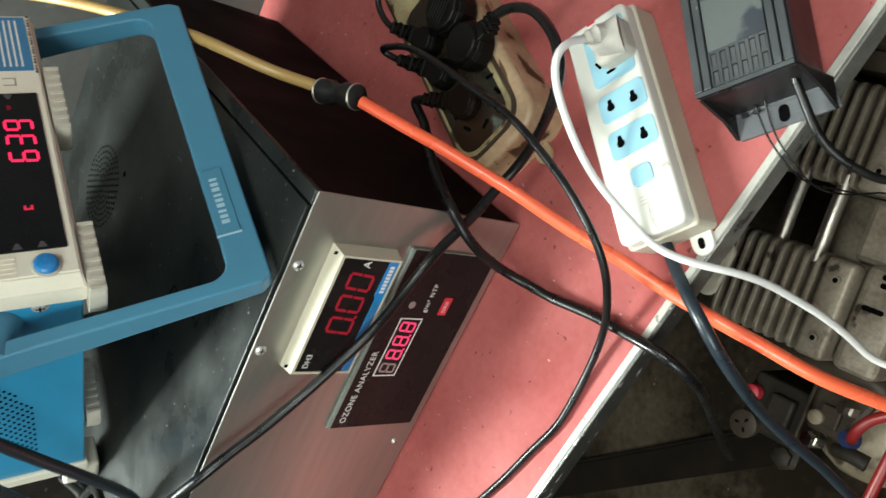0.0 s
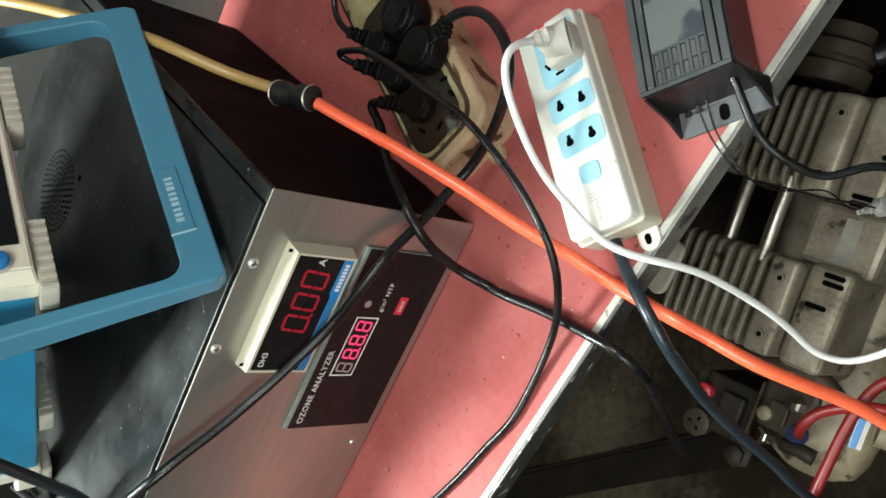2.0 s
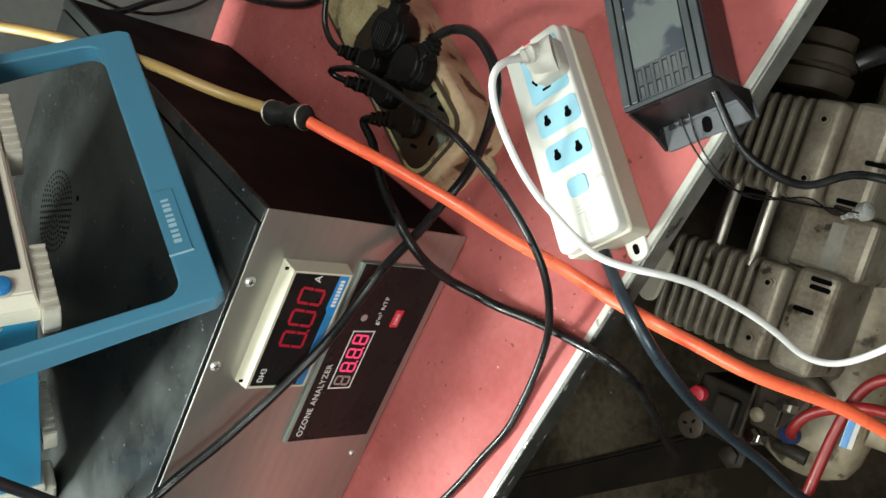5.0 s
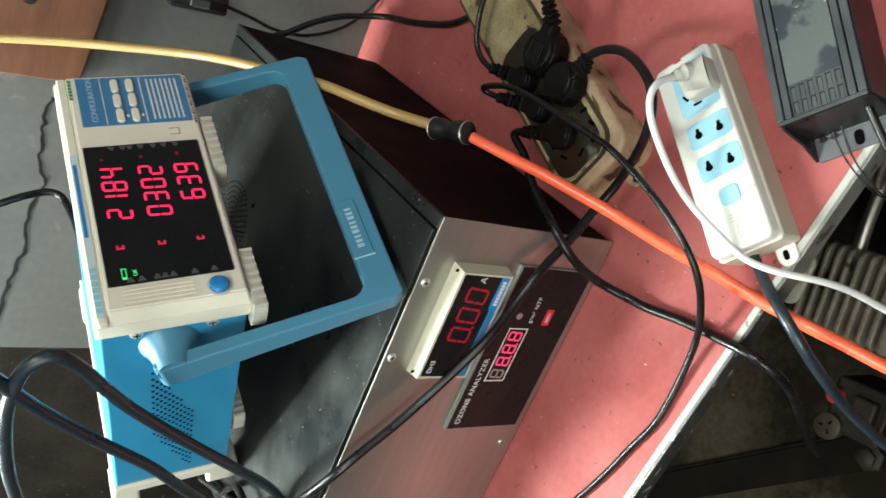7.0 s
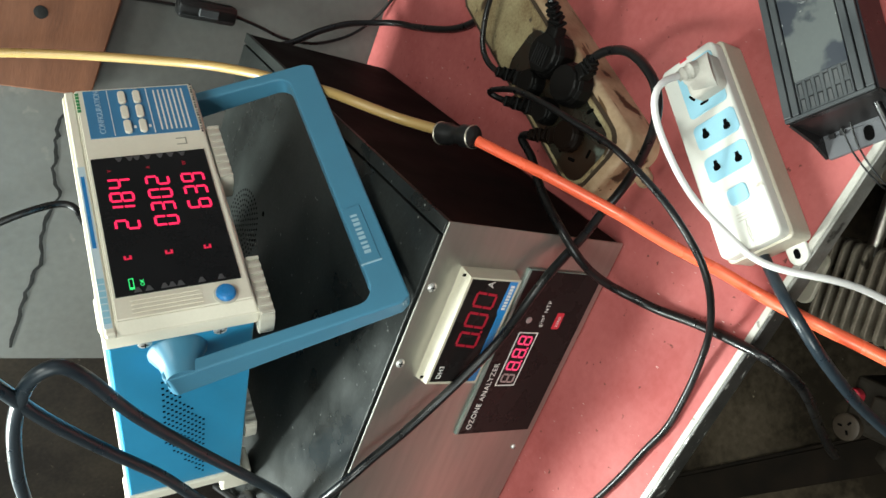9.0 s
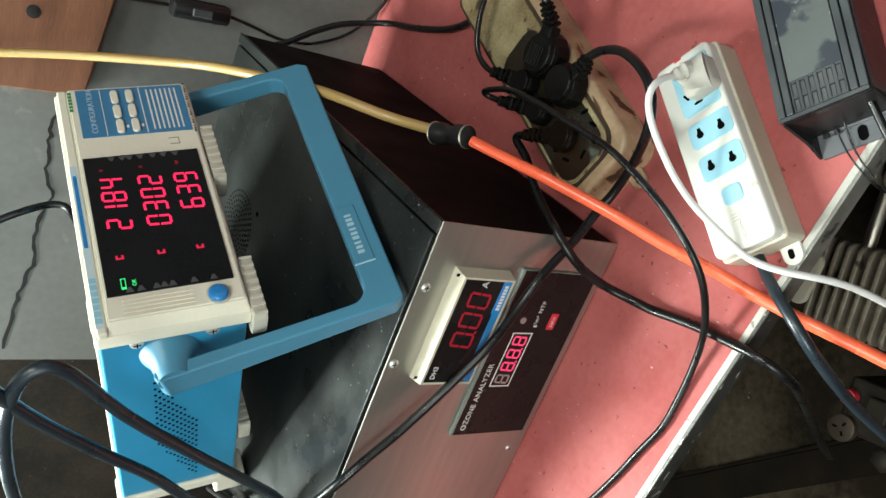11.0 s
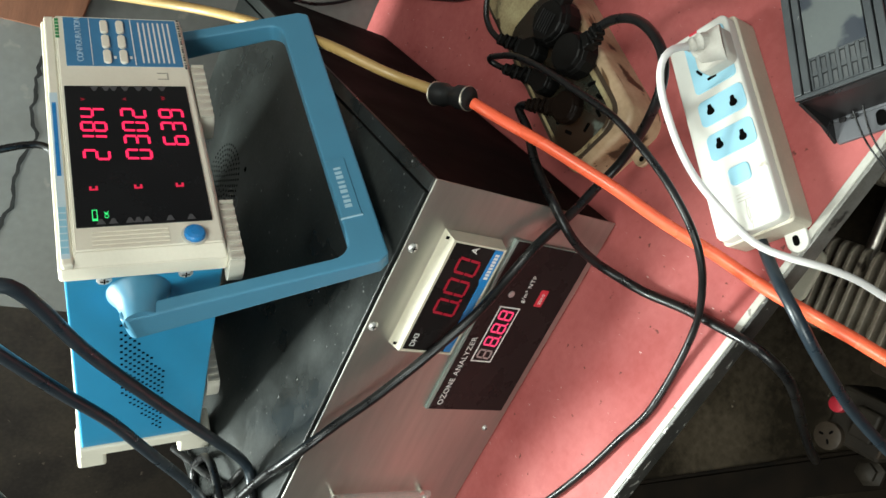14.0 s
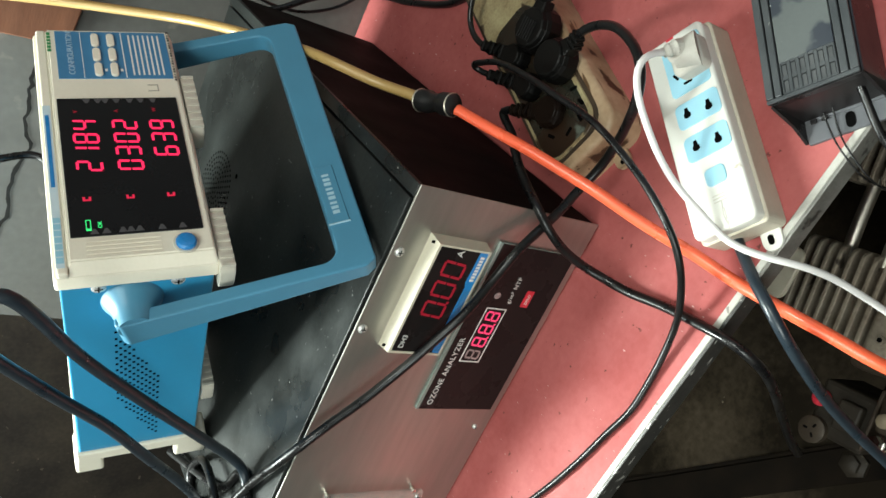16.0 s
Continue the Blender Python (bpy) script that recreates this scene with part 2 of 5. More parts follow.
GREASE_BLACK = shader("black_grease", (0.030, 0.024, 0.017), 0.6, dark=(0.012, 0.009, 0.006), scale=30, fine=220, mix=0.9, bump=0.2, spec=0.25, flecks=(0.09, 0.075, 0.055), fleck_scale=(180, 180, 180), fleck_cut=0.72)
ZINC = shader("bright_zinc", (0.72, 0.71, 0.68), 0.3, 0.55, dark=(0.45, 0.44, 0.41), scale=120, mix=0.5)
NAVY = shader("navy_plastic", (0.02, 0.035, 0.11), 0.4, scale=60, mix=0.4)
RED_HOSE = shader("red_hose", (0.22, 0.012, 0.012), 0.4, scale=30, mix=0.5)
RED_KNOB = shader("red_knob", (0.55, 0.03, 0.05), 0.4, scale=40, mix=0.4)
ZERO_RED = shader("red_label", (0.62, 0.03, 0.05), 0.4, scale=80, mix=0.2)
SEG_OFF = shader("unlit_segment", (0.35, 0.26, 0.25), 0.5, scale=100, mix=0.3)
LED_RED = glow("led_red", (1.0, 0.02, 0.10), 1.3)
LAMP_RED = glow("lamp_red", (0.9, 0.02, 0.08), 0.6)
LED_DIM = glow("led_dim", (0.55, 0.01, 0.035), 0.30)
LED_HOT = glow("led_pink", (1.0, 0.06, 0.18), 0.9)
LED_GREEN = glow("led_green", (0.05, 1.0, 0.25), 0.9)
CRACK = shader("crack", (0.008, 0.008, 0.007), 0.9, scale=50, mix=0.2)

# ---- mesh helpers ----


def part(name, bm, material, parent=None, label="", smooth=False):
    """Links a bmesh as one mesh object, under a thing or a part."""
    me = bpy.data.meshes.new(name)
    bm.normal_update()
    bm.to_mesh(me)
    bm.free()
    me.materials.append(material)
    if smooth:
        for p in me.polygons:
            p.use_smooth = True
        me.set_sharp_from_angle(angle=radians(40))
    ob = new(name, me)
    if parent:
        ob.parent = parent
    if label:
        tagged(ob, label)
    return ob


def thing(name, m, label, category, group="", kind=""):
    e = new(name)
    e.empty_display_size = 0.02
    e.matrix_world = m
    return tagged(e, label, category, group, kind)


def add_box(bm, x0, x1, y0, y1, z0, z1, bevel=0.0, seg=2, m=None):
    res = bmesh.ops.create_cube(bm, size=1)
    vs = res["verts"]
    for v in vs:
        v.co = Vector((x0 + (v.co.x + 0.5) * (x1 - x0), y0 + (v.co.y + 0.5) * (y1 - y0), z0 + (v.co.z + 0.5) * (z1 - z0)))
    if bevel:
        es = list({e for v in vs for e in v.link_edges})
        r = bmesh.ops.bevel(bm, geom=es, offset=bevel, segments=seg, affect="EDGES", profile=0.5)
        vs = [v for v in r["verts"]]
    if m:
        vs = list({v for v in bm.verts if v in set(vs)})
        bmesh.ops.transform(bm, matrix=m, verts=vs)
    return bm


def box(x0, x1, y0, y1, z0, z1, bevel=0.0, seg=2):
    return add_box(bmesh.new(), x0, x1, y0, y1, z0, z1, bevel, seg)


def prism(outline, z0, z1, bevel=0.0, seg=2, only_top=False):
    """A plate of the given outline (x, y), from z0 to z1."""
    bm = bmesh.new()
    a = [bm.verts.new((x, y, z0)) for x, y in outline]
    b = [bm.verts.new((x, y, z1)) for x, y in outline]
    n = len(outline)
    bm.faces.new(a[::-1])
    top = bm.faces.new(b)
    for i in range(n):
        bm.faces.new((a[i], a[(i + 1) % n], b[(i + 1) % n], b[i]))
    bmesh.ops.recalc_face_normals(bm, faces=bm.faces)
    if bevel:
        es = list(top.edges) if only_top else list(bm.edges)
        bmesh.ops.bevel(bm, geom=es, offset=bevel, segments=seg, affect="EDGES", profile=0.5)
    return bm


def rounded(w, h, r, k=5, cx=0.0, cy=0.0):
    pts = []
    for sx, sy, a0 in ((1, 1, 0), (-1, 1, 90), (-1, -1, 180), (1, -1, 270)):
        for i in range(k + 1):
            a = radians(a0 + 90 * i / k)
            pts.append((cx + sx * (w / 2 - r) + r * math.cos(a), cy + sy * (h / 2 - r) + r * math.sin(a)))
    return pts


def turned(profile, n=24):
    """A solid of revolution about z from (radius, z) pairs."""
    bm = bmesh.new()
    rings = [[bm.verts.new((r * math.cos(2 * math.pi * i / n), r * math.sin(2 * math.pi * i / n), z)) for i in range(n)] for r, z in profile]
    for a, b in zip(rings, rings[1:]):
        for i in range(n):
            bm.faces.new((a[i], a[(i + 1) % n], b[(i + 1) % n], b[i]))
    bm.faces.new(rings[0][::-1])
    bm.faces.new(rings[-1])
    bmesh.ops.recalc_face_normals(bm, faces=bm.faces)
    return bm


def moved(bm, m):
    bmesh.ops.transform(bm, matrix=m, verts=bm.verts)
    return bm


def joined(*bms):
    out = bms[0]
    for b in bms[1:]:
        me = bpy.data.meshes.new("tmp")
        b.to_mesh(me)
        b.free()
        out.from_mesh(me)
        bpy.data.meshes.remove(me)
    return out


def spline(pts, step=0.006):
    """Points along a smooth curve through pts."""
    p = [Vector(q) for q in pts]
    p = [2 * p[0] - p[1]] + p + [2 * p[-1] - p[-2]]
    out = []
    for i in range(1, len(p) - 2):
        n = max(2, int((p[i + 1] - p[i]).length / step))
        for k in range(n):
            t = k / n
            out.append(0.5 * (2 * p[i] + (p[i + 1] - p[i - 1]) * t + (2 * p[i - 1] - 5 * p[i] + 4 * p[i + 1] - p[i + 2]) * t * t + (3 * p[i] - p[i - 1] - 3 * p[i + 1] + p[i + 2]) * t ** 3))
    out.append(p[-2])
    for _ in range(3):
        out = [out[0]] + [(a + 2 * b + c) / 4 for a, b, c in zip(out, out[1:], out[2:])] + [out[-1]]
    return out


def tube(pts, radius, sides=12, step=0.006, radii=None):
    bm = bmesh.new()
    line = spline(pts, step)
    up = Vector((0, 0, 1))
    rings = []
    for i, q in enumerate(line):
        d = (line[min(i + 1, len(line) - 1)] - line[max(i - 1, 0)]).normalized()
        up = (up - d * up.dot(d))
        if up.length < 1e-4:
            up = d.orthogonal()
        up.normalize()
        side = d.cross(up)
        r = radius if radii is None else radii(i / (len(line) - 1))
        rings.append([bm.verts.new(q + r * (math.cos(a) * up + math.sin(a) * side)) for a in (2 * math.pi * k / sides for k in range(sides))])
    for a, b in zip(rings, rings[1:]):
        for k in range(sides):
            bm.faces.new((a[k], a[(k + 1) % sides], b[(k + 1) % sides], b[k]))
    bm.faces.new(rings[0][::-1])
    bm.faces.new(rings[-1])
    bmesh.ops.recalc_face_normals(bm, faces=bm.faces)
    return bm


def frame_at(origin, x, y, z):
    m = Matrix.Identity(4)
    for i, c in enumerate((x, y, z, origin)):
        for k in range(3):
            m[k][i] = c[k]
    return m


def words(text, size, spacing=1.0):
    """Lettering as a thin mesh in x (right) and y (up), standing on the origin."""
    cu = bpy.data.curves.new("lettering", "FONT")
    cu.body, cu.size, cu.extrude, cu.space_character = text, size, 0.00015, spacing
    ob = new("lettering", cu)
    me = bpy.data.meshes.new_from_object(ob.evaluated_get(bpy.context.evaluated_depsgraph_get()))
    bm = bmesh.new()
    bm.from_mesh(me)
    bpy.data.objects.remove(ob)
    bpy.data.meshes.remove(me)
    bpy.data.curves.remove(cu)
    return bm


SEGMENTS = {"0": "abcdef", "1": "bc", "2": "abged", "3": "abgcd", "4": "fgbc", "5": "afgcd", "6": "afgedc", "7": "abc", "8": "abcdefg", "9": "abcdfg", " ": ""}


def digit(ch, w, h, t=0.0018, slant=0.12, depth=0.0003):
    """One seven-segment figure, with its left lower corner on the origin."""
    bm = bmesh.new()
    g = t * 0.3
    spans = {"a": (t * .6 + g, w - t * .6 - g, h - t, h), "d": (t * .6 + g, w - t * .6 - g, 0, t), "g": (t * .6 + g, w - t * .6 - g, h / 2 - t / 2, h / 2 + t / 2),
             "f": (0, t, h / 2 + g, h - g - t * .3), "b": (w - t, w, h / 2 + g, h - g - t * .3), "e": (0, t, g + t * .3, h / 2 - g), "c": (w - t, w, g + t * .3, h / 2 - g)}
    for s_ in SEGMENTS[ch]:
        x0, x1, y0, y1 = spans[s_]
        add_box(bm, x0, x1, y0, y1, 0, depth)
    for v in bm.verts:
        v.co.x += v.co.y * slant
    return bm


def figures(text, w, h, pitch, material, m, parent, t=0.0018, slant=0.12, label=""):
    """A row of lit seven-segment figures, each a part of its own."""
    x = 0.0
    for ch in text:
        if ch == ".":
            ob = part("point", box(x - pitch + w + 0.2 * t, x - pitch + w + 1.2 * t, 0, t, 0, 0.0003), material, parent)
        else:
            x += pitch
            if ch == " ":
                continue
            ob = part("figure", moved(digit(ch, w, h, t, slant), Matrix.Translation((x - pitch, 0, 0))), material, parent, label)
        ob.matrix_local = m


def screw(parent, m, r=0.004):
    ob = part("screw", joined(turned([(r, 0), (r, 0.0008), (r * 0.75, 0.0018), (r * 0.3, 0.0022)], 14)), ZINC, parent, "nickel cross-head screw", True)
    ob.matrix_local = m
    sl = part("slot", joined(box(-r * .55, r * .55, -r * .1, r * .1, 0.0017, 0.00235), box(-r * .1, r * .1, -r * .55, r * .55, 0.0017, 0.00235)), HOLE, ob)
    return ob


FRONT = Matrix.Rotation(radians(90), 4, "X")  # local x right, local y up, local z towards -y

# ---- the room ----
WALL_Y, FLOOR_Z = 0.556, -0.75
tagged(part("floor", box(-1.2, 2.3, -1.6, WALL_Y + 0.12, FLOOR_Z - 0.1, FLOOR_Z), CONCRETE), "concrete workshop floor, the table's shade put into its dark colour", "floor", kind="structure")
# ceiling, left, right and front walls are out of view, added round the lamps
tagged(part("ceiling", joined(box(-1.2, -0.03, -1.6, 0.676, 2.0, 2.1), box(0.71, 2.3, -1.6, 0.676, 2.0, 2.1), box(-0.03, 0.71, -1.6, -1.09, 2.0, 2.1), box(-0.03, 0.71, -0.35, 0.676, 2.0, 2.1)), SHELL_WALL), "unseen ceiling with an opening added for the overhead fill lamp", "ceiling", kind="structure")
tagged(part("wall_back", box(-0.525, 2.3, WALL_Y, WALL_Y + 0.12, FLOOR_Z, 2.0), PLASTER), "grey plastered wall with a long crack", "wall", kind="structure")
tagged(part("wall_left", joined(box(-1.2, -1.1, -1.6, 0.20, FLOOR_Z, 2.0), box(-1.2, -1.1, 0.555, 0.676, FLOOR_Z, 2.0), box(-1.2, -1.1, 0.20, 0.555, FLOOR_Z, 0.80), box(-1.2, -1.1, 0.20, 0.555, 1.82, 2.0)), SHELL_WALL), "unseen wall placed to hold the opening of the left lamp", "wall", kind="structure")
tagged(part("wall_side", box(-1.1, -0.527, WALL_Y + 0.002, WALL_Y + 0.12, 0.52, 2.0), PLASTER), "grey plastered wall", "wall", kind="structure")
tagged(part("wall_right", joined(box(2.2, 2.3, -1.6, -1.1, FLOOR_Z, 2.0), box(2.2, 2.3, 0.3, WALL_Y, FLOOR_Z, 2.0), box(2.2, 2.3, -1.1, 0.3, FLOOR_Z, 0.3), box(2.2, 2.3, -1.1, 0.3, 1.6, 2.0)), SHELL_WALL), "unseen wall with an opening added for a fill lamp", "wall", kind="structure")
tagged(part("wall_front", joined(box(-1.1, -1.02, -1.6, -1.5, FLOOR_Z, 2.0), box(0.02, 2.2, -1.6, -1.5, FLOOR_Z, 2.0), box(-1.02, 0.02, -1.6, -1.5, FLOOR_Z, 0.6), box(-1.02, 0.02, -1.6, -1.5, 1.5, 2.0)), SHELL_WALL), "unseen wall with an opening added for a fill lamp", "wall", kind="structure")
tagged(part("door_1", box(-1.1, -0.527, WALL_Y + 0.03, WALL_Y + 0.07, FLOOR_Z, 0.52, 0.002), DARK_WOOD), "dirty dark brown board beside the plaster wall", "door", kind="structure")
crack_line = [(-0.155, 0.372), (-0.164, 0.375), (-0.199, 0.378), (-0.236, 0.373), (-0.274, 0.361), (-0.324, 0.372), (-0.366, 0.367), (-0.41, 0.374), (-0.454, 0.379), (-0.520, 0.385)]
cr = bmesh.new()
rnd = random.Random(4)
line = []
for (xa, za), (xb, zb) in zip(crack_line, crack_line[1:]):
    for k in range(5):
        line.append((xa + (xb - xa) * k / 5, za + (zb - za) * k / 5 + rnd.uniform(-0.0028, 0.0028)))
lo = [cr.verts.new((x, WALL_Y - 0.0008, z - rnd.uniform(0.0016, 0.0042))) for x, z in line]
hi = [cr.verts.new((x, WALL_Y - 0.0008, z + rnd.uniform(0.0010, 0.0028))) for x, z in line]
for k in range(len(line) - 1):
    cr.faces.new((lo[k], lo[k + 1], hi[k + 1], hi[k]))
tagged(part("wall_crack", cr, CRACK), "dark ragged crack in the plaster", "crack", kind="structure")

plank = thing("wooden_plank", pose(0, WALL_Y - 0.001, 0), "rough reddish-brown wooden plank fixed to the wall", "plank")
pl = prism([(-0.130, 0.352), (0.06, 0.335), (0.07, 0.60), (-0.142, 0.60), (-0.136, 0.45)], 0.0, 0.018, 0.002)
part("board", moved(pl, FRONT), WOOD, plank)
nh = part("knot_hole", turned([(0.0075, 0), (0.0075, 0.0012), (0.003, 0.0016)], 14), CRACK, plank)
nh.matrix_local = Matrix.Translation((-0.043, -0.018, 0.421)) @ FRONT

# ---- the table ----
def edge_y(x):
    return -0.1488 - 0.058 * x


table = thing("work_table", pose(0, 0, FLOOR_Z), "table with a worn red top and aluminium edge", "table")
XL, XR = -0.50, 1.25
top_out = [(XL, edge_y(XL)), (XR, edge_y(XR)), (XR, WALL_Y - 0.003), (XL, WALL_Y - 0.003)]
part("tabletop", prism(top_out, 0.728, 0.75, 0.0006, 1), RED_TOP, table)
EDGE = Matrix.Translation((0, -0.1488, 0.75)) @ Matrix.Rotation(math.atan(-0.058), 4, "Z")
for x0, x1 in ((-0.52, 0.030), (0.033, 1.25)):
    t = part("edge_strip", box(x0, x1, -0.0052, 0.0004, -0.0012, 0.0012, 0.0005, 1), TRIM_WHITE, table, "worn whitish top of the edge strip")
    t.matrix_local = EDGE
    t = part("edge_face", box(x0, x1, -0.0076, -0.0005, -0.0195, 0.0003, 0.0006, 1), ALU if x0 < 0 else ALU_BRIGHT, table, "black scuffed edge strip" if x0 < 0 else "silvery aluminium edge strip")
    t.matrix_local = EDGE
for x in (XL + 0.04, XR - 0.04):
    for y in (-0.08, 0.5):
        part("leg", box(x - 0.02, x + 0.02, y - 0.02, y + 0.02, 0.0, 0.728, 0.002), DARK_STEEL, table)
part("rail", box(XL + 0.06, XR - 0.06, 0.48, 0.51, 0.12, 0.16, 0.002), DARK_STEEL, table)

# ---- the instrument case ----
H, DEEP, WIDE = 0.205, 0.494, 0.455
case = thing("ozone_analyzer", pose(0, 0, 0), "black metal instrument case with a brushed steel front panel", "instrument")
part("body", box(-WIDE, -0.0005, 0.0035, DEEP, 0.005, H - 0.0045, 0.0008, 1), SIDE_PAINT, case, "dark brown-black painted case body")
part("side_flange", box(-0.0115, 0.0, 0.0035, DEEP + 0.001, H - 0.0045, H, 0.0008), BLACK_PAINT, case)
part("side_flange", box(-WIDE - 0.001, -WIDE + 0.0105, 0.0035, DEEP + 0.001, H - 0.0045, H, 0.0008), BLACK_PAINT, case)
part("lid", box(-WIDE + 0.0125, -0.0137, 0.0075, DEEP - 0.001, H - 0.0055, H, 0.0008), BLACK_PAINT, case, "dusty black lid with scratches")
part("front_panel", box(-WIDE - 0.012, 0.0008, 0.0, 0.0018, 0.0023, H + 0.0004, 0.0004, 1), STEEL, case, "brushed stainless steel front panel")
for fx in (-0.04, -WIDE + 0.04):
    for fy in (0.05, DEEP - 0.05):
        part("foot", moved(turned([(0.011, 0), (0.012, 0.0055)], 16), Matrix.Translation((fx, fy, 0))), FIT_BLACK, case)
holes = bmesh.new()
for ring_ in range(8):
    for k in range(max(1, 6 * ring_)):
        a_ = 2 * math.pi * k / max(1, 6 * ring_)
        bmesh.ops.create_circle(holes, cap_ends=True, segments=8, radius=0.0016, matrix=Matrix.Translation((-0.190 + 0.0060 * ring_ * math.cos(a_), 0.352 + 0.0060 * ring_ * math.sin(a_), H + 0.0004)))
bmesh.ops.create_circle(holes, cap_ends=True, segments=12, radius=0.003, matrix=Matrix.Translation((-0.152, 0.308, H + 0.0004)))
tagged(part("vent_perforation", holes, HOLE, case, "round cluster of small vent holes"), kind="stuff")
for x, z in ((-0.058, 0.1973), (-0.1325, 0.1985), (-0.0237 * 10, 0.0175), (-0.42, 0.195), (-0.42, 0.0175)):
    screw(case, Matrix.Translation((x, 0, z)) @ FRONT, 0.0042 if z > 0.1 else 0.0028)

# panel meter
bz = bmesh.new()
ring = [[(-0.1465, 0, 0.1175), (-0.0365, 0, 0.1175), (-0.0365, 0, 0.1768), (-0.1465, 0, 0.1768)], [(-0.1445, -0.014, 0.1205), (-0.0385, -0.014, 0.1205), (-0.0385, -0.014, 0.1748), (-0.1445, -0.014, 0.1748)],
        [(-0.1425, -0.014, 0.1222), (-0.0402, -0.014, 0.1222), (-0.0402, -0.014, 0.1725), (-0.1425, -0.014, 0.1725)], [(-0.1425, -0.0125, 0.1222), (-0.0402, -0.0125, 0.1222), (-0.0402, -0.0125, 0.1725), (-0.1425, -0.0125, 0.1725)]]
rv = [[bz.verts.new(c) for c in r] for r in ring]
for a, b in zip(rv, rv[1:]):
    for k in range(4):
        bz.faces.new((a[k], a[(k + 1) % 4], b[(k + 1) % 4], b[k]))
bz.faces.new(rv[-1])
bmesh.ops.recalc_face_normals(bz, faces=bz.faces)
bezel = part("panel_meter", bz, BEZEL, case, "ivory plastic panel meter frame")
part("meter_window", box(-0.1424, -0.0403, -0.0133, -0.0124, 0.1223, 0.1724), PLATE_BLACK, bezel, "black meter face")
PM = Matrix.Translation((0, -0.0134, 0)) @ FRONT


def on_panel(name, bm, material, x, z, y, parent, label=""):
    ob = part(name, bm, material, parent, label)
    ob.matrix_local = Matrix.Translation((x, y, z)) @ FRONT
    return ob


figures("0.00", 0.0150, 0.0235, 0.0195, LED_DIM, Matrix.Translation((-0.1075, -0.0136, 0.1385)) @ FRONT, bezel, 0.0023, 0.10, "dim red figure")
on_panel("lettering", words("DH3", 0.0068), INK, -0.1395, 0.1625, -0.0136, bezel)
on_panel("lettering", words("A", 0.009), INK, -0.0475, 0.1475, -0.0136, bezel)
on_panel("blue_band", prism([(-0.142, 0.1225), (-0.0405, 0.1225), (-0.0405, 0.1312), (-0.070, 0.1318), (-0.074, 0.1298), (-0.142, 0.1298)], 0, 0.0003), BUTTON_BLUE, 0, 0, -0.0134, bezel, "bright blue band")
on_panel("maker_mark", joined(*[box(-0.068 + i * 0.0031, -0.0658 + i * 0.0031, 0.1248, 0.1288, 0, 0.0002) for i in range(8)]), INK, 0, 0, -0.0138, bezel)
on_panel("band_lines", joined(*[box(-0.14 + i * 0.0016, -0.1393 + i * 0.0016, 0.1232, 0.1292, 0, 0.0002) for i in range(40)]), LABEL_BLUE, 0, 0, -0.0138, bezel)
for x in (-0.0405, -0.1415):
    on_panel("clip_hole", box(-0.0012, 0.0012, -0.0018, 0.0018, 0, 0.0006), HOLE, x, 0.1768, -0.0075, bezel)

# analyser face plate
plate = part("face_plate", moved(prism([(-0.2132, 0.0125), (-0.0325, 0.0125), (-0.0325, 0.1055), (-0.2132, 0.1055)], 0, 0.003, 0.0004, 1), FRONT), ACRYLIC, case, "clear acrylic edge of the printed plate")
on_panel("print", box(-0.2125, -0.0332, 0.0132, 0.1022, 0, 0.0004), PLATE_BLACK, 0, 0, -0.0030, plate, "glossy black printed face")
on_panel("lettering", words("OZONE ANALYZER", 0.0082, 1.08), INK, -0.2075, 0.0905, -0.0035, plate)
on_panel("lettering", words("g/m³ NTP", 0.0062, 1.15), INK, -0.0905, 0.0615, -0.0035, plate)
fr = joined(box(-0.1565, -0.0965, 0.0612, 0.0624, 0, 0.0004), box(-0.1565, -0.0965, 0.0838, 0.085, 0, 0.0004), box(-0.1565, -0.1553, 0.0624, 0.0838, 0, 0.0004), box(-0.0977, -0.0965, 0.0624, 0.0838, 0, 0.0004))
on_panel("display_frame", fr, INK, 0, 0, -0.0035, plate)
on_panel("display_back", box(-0.1553, -0.0977, 0.0624, 0.0838, 0, 0.0002), PLATE_BLACK, 0, 0, -0.0035, plate)
on_panel("unlit_figure", digit("8", 0.0100, 0.0165, 0.0018, 0.08), SEG_OFF, -0.1535, 0.0650, -0.0037, plate)
figures("8.8.8", 0.0100, 0.0165, 0.0142, LED_HOT, Matrix.Translation((-0.1395, -0.0037, 0.0650)) @ FRONT, plate, 0.0018, 0.08, "lit pinkish-red figure")
on_panel("lamp", turned([(0.0034, 0), (0.0034, 0.0006), (0.0025, 0.001)], 16), SEG_OFF, -0.0835, 0.0800, -0.0034, plate, "small round grey lamp")
zb = on_panel("zero_key", prism(rounded(0.0175, 0.0088, 0.001), 0, 0.0006), ZERO_RED, -0.0835, 0.0435, -0.0034, plate, "red key marked ZERO")
zt = part("lettering", words("ZERO", 0.0042, 1.1), INK, zb)
zt.matrix_local = Matrix.Translation((-0.0062, -0.0015, 0.0007))

# clear cover on the panel, low down
CLEAR = shader("clear_acrylic", (0.62, 0.58, 0.52), 0.16, scale=30, mix=0.3, spec=0.6)
CLEAR.node_tree.nodes["Principled BSDF"].inputs["Alpha"].default_value = 0.22
holder = part("cover_plate", moved(prism([(-0.41, 0.050), (-0.311, 0.050), (-0.311, 0.163), (-0.41, 0.163)], 0.006, 0.012, 0.0012, 1), FRONT), CLEAR, case, "small clear acrylic cover with screws")
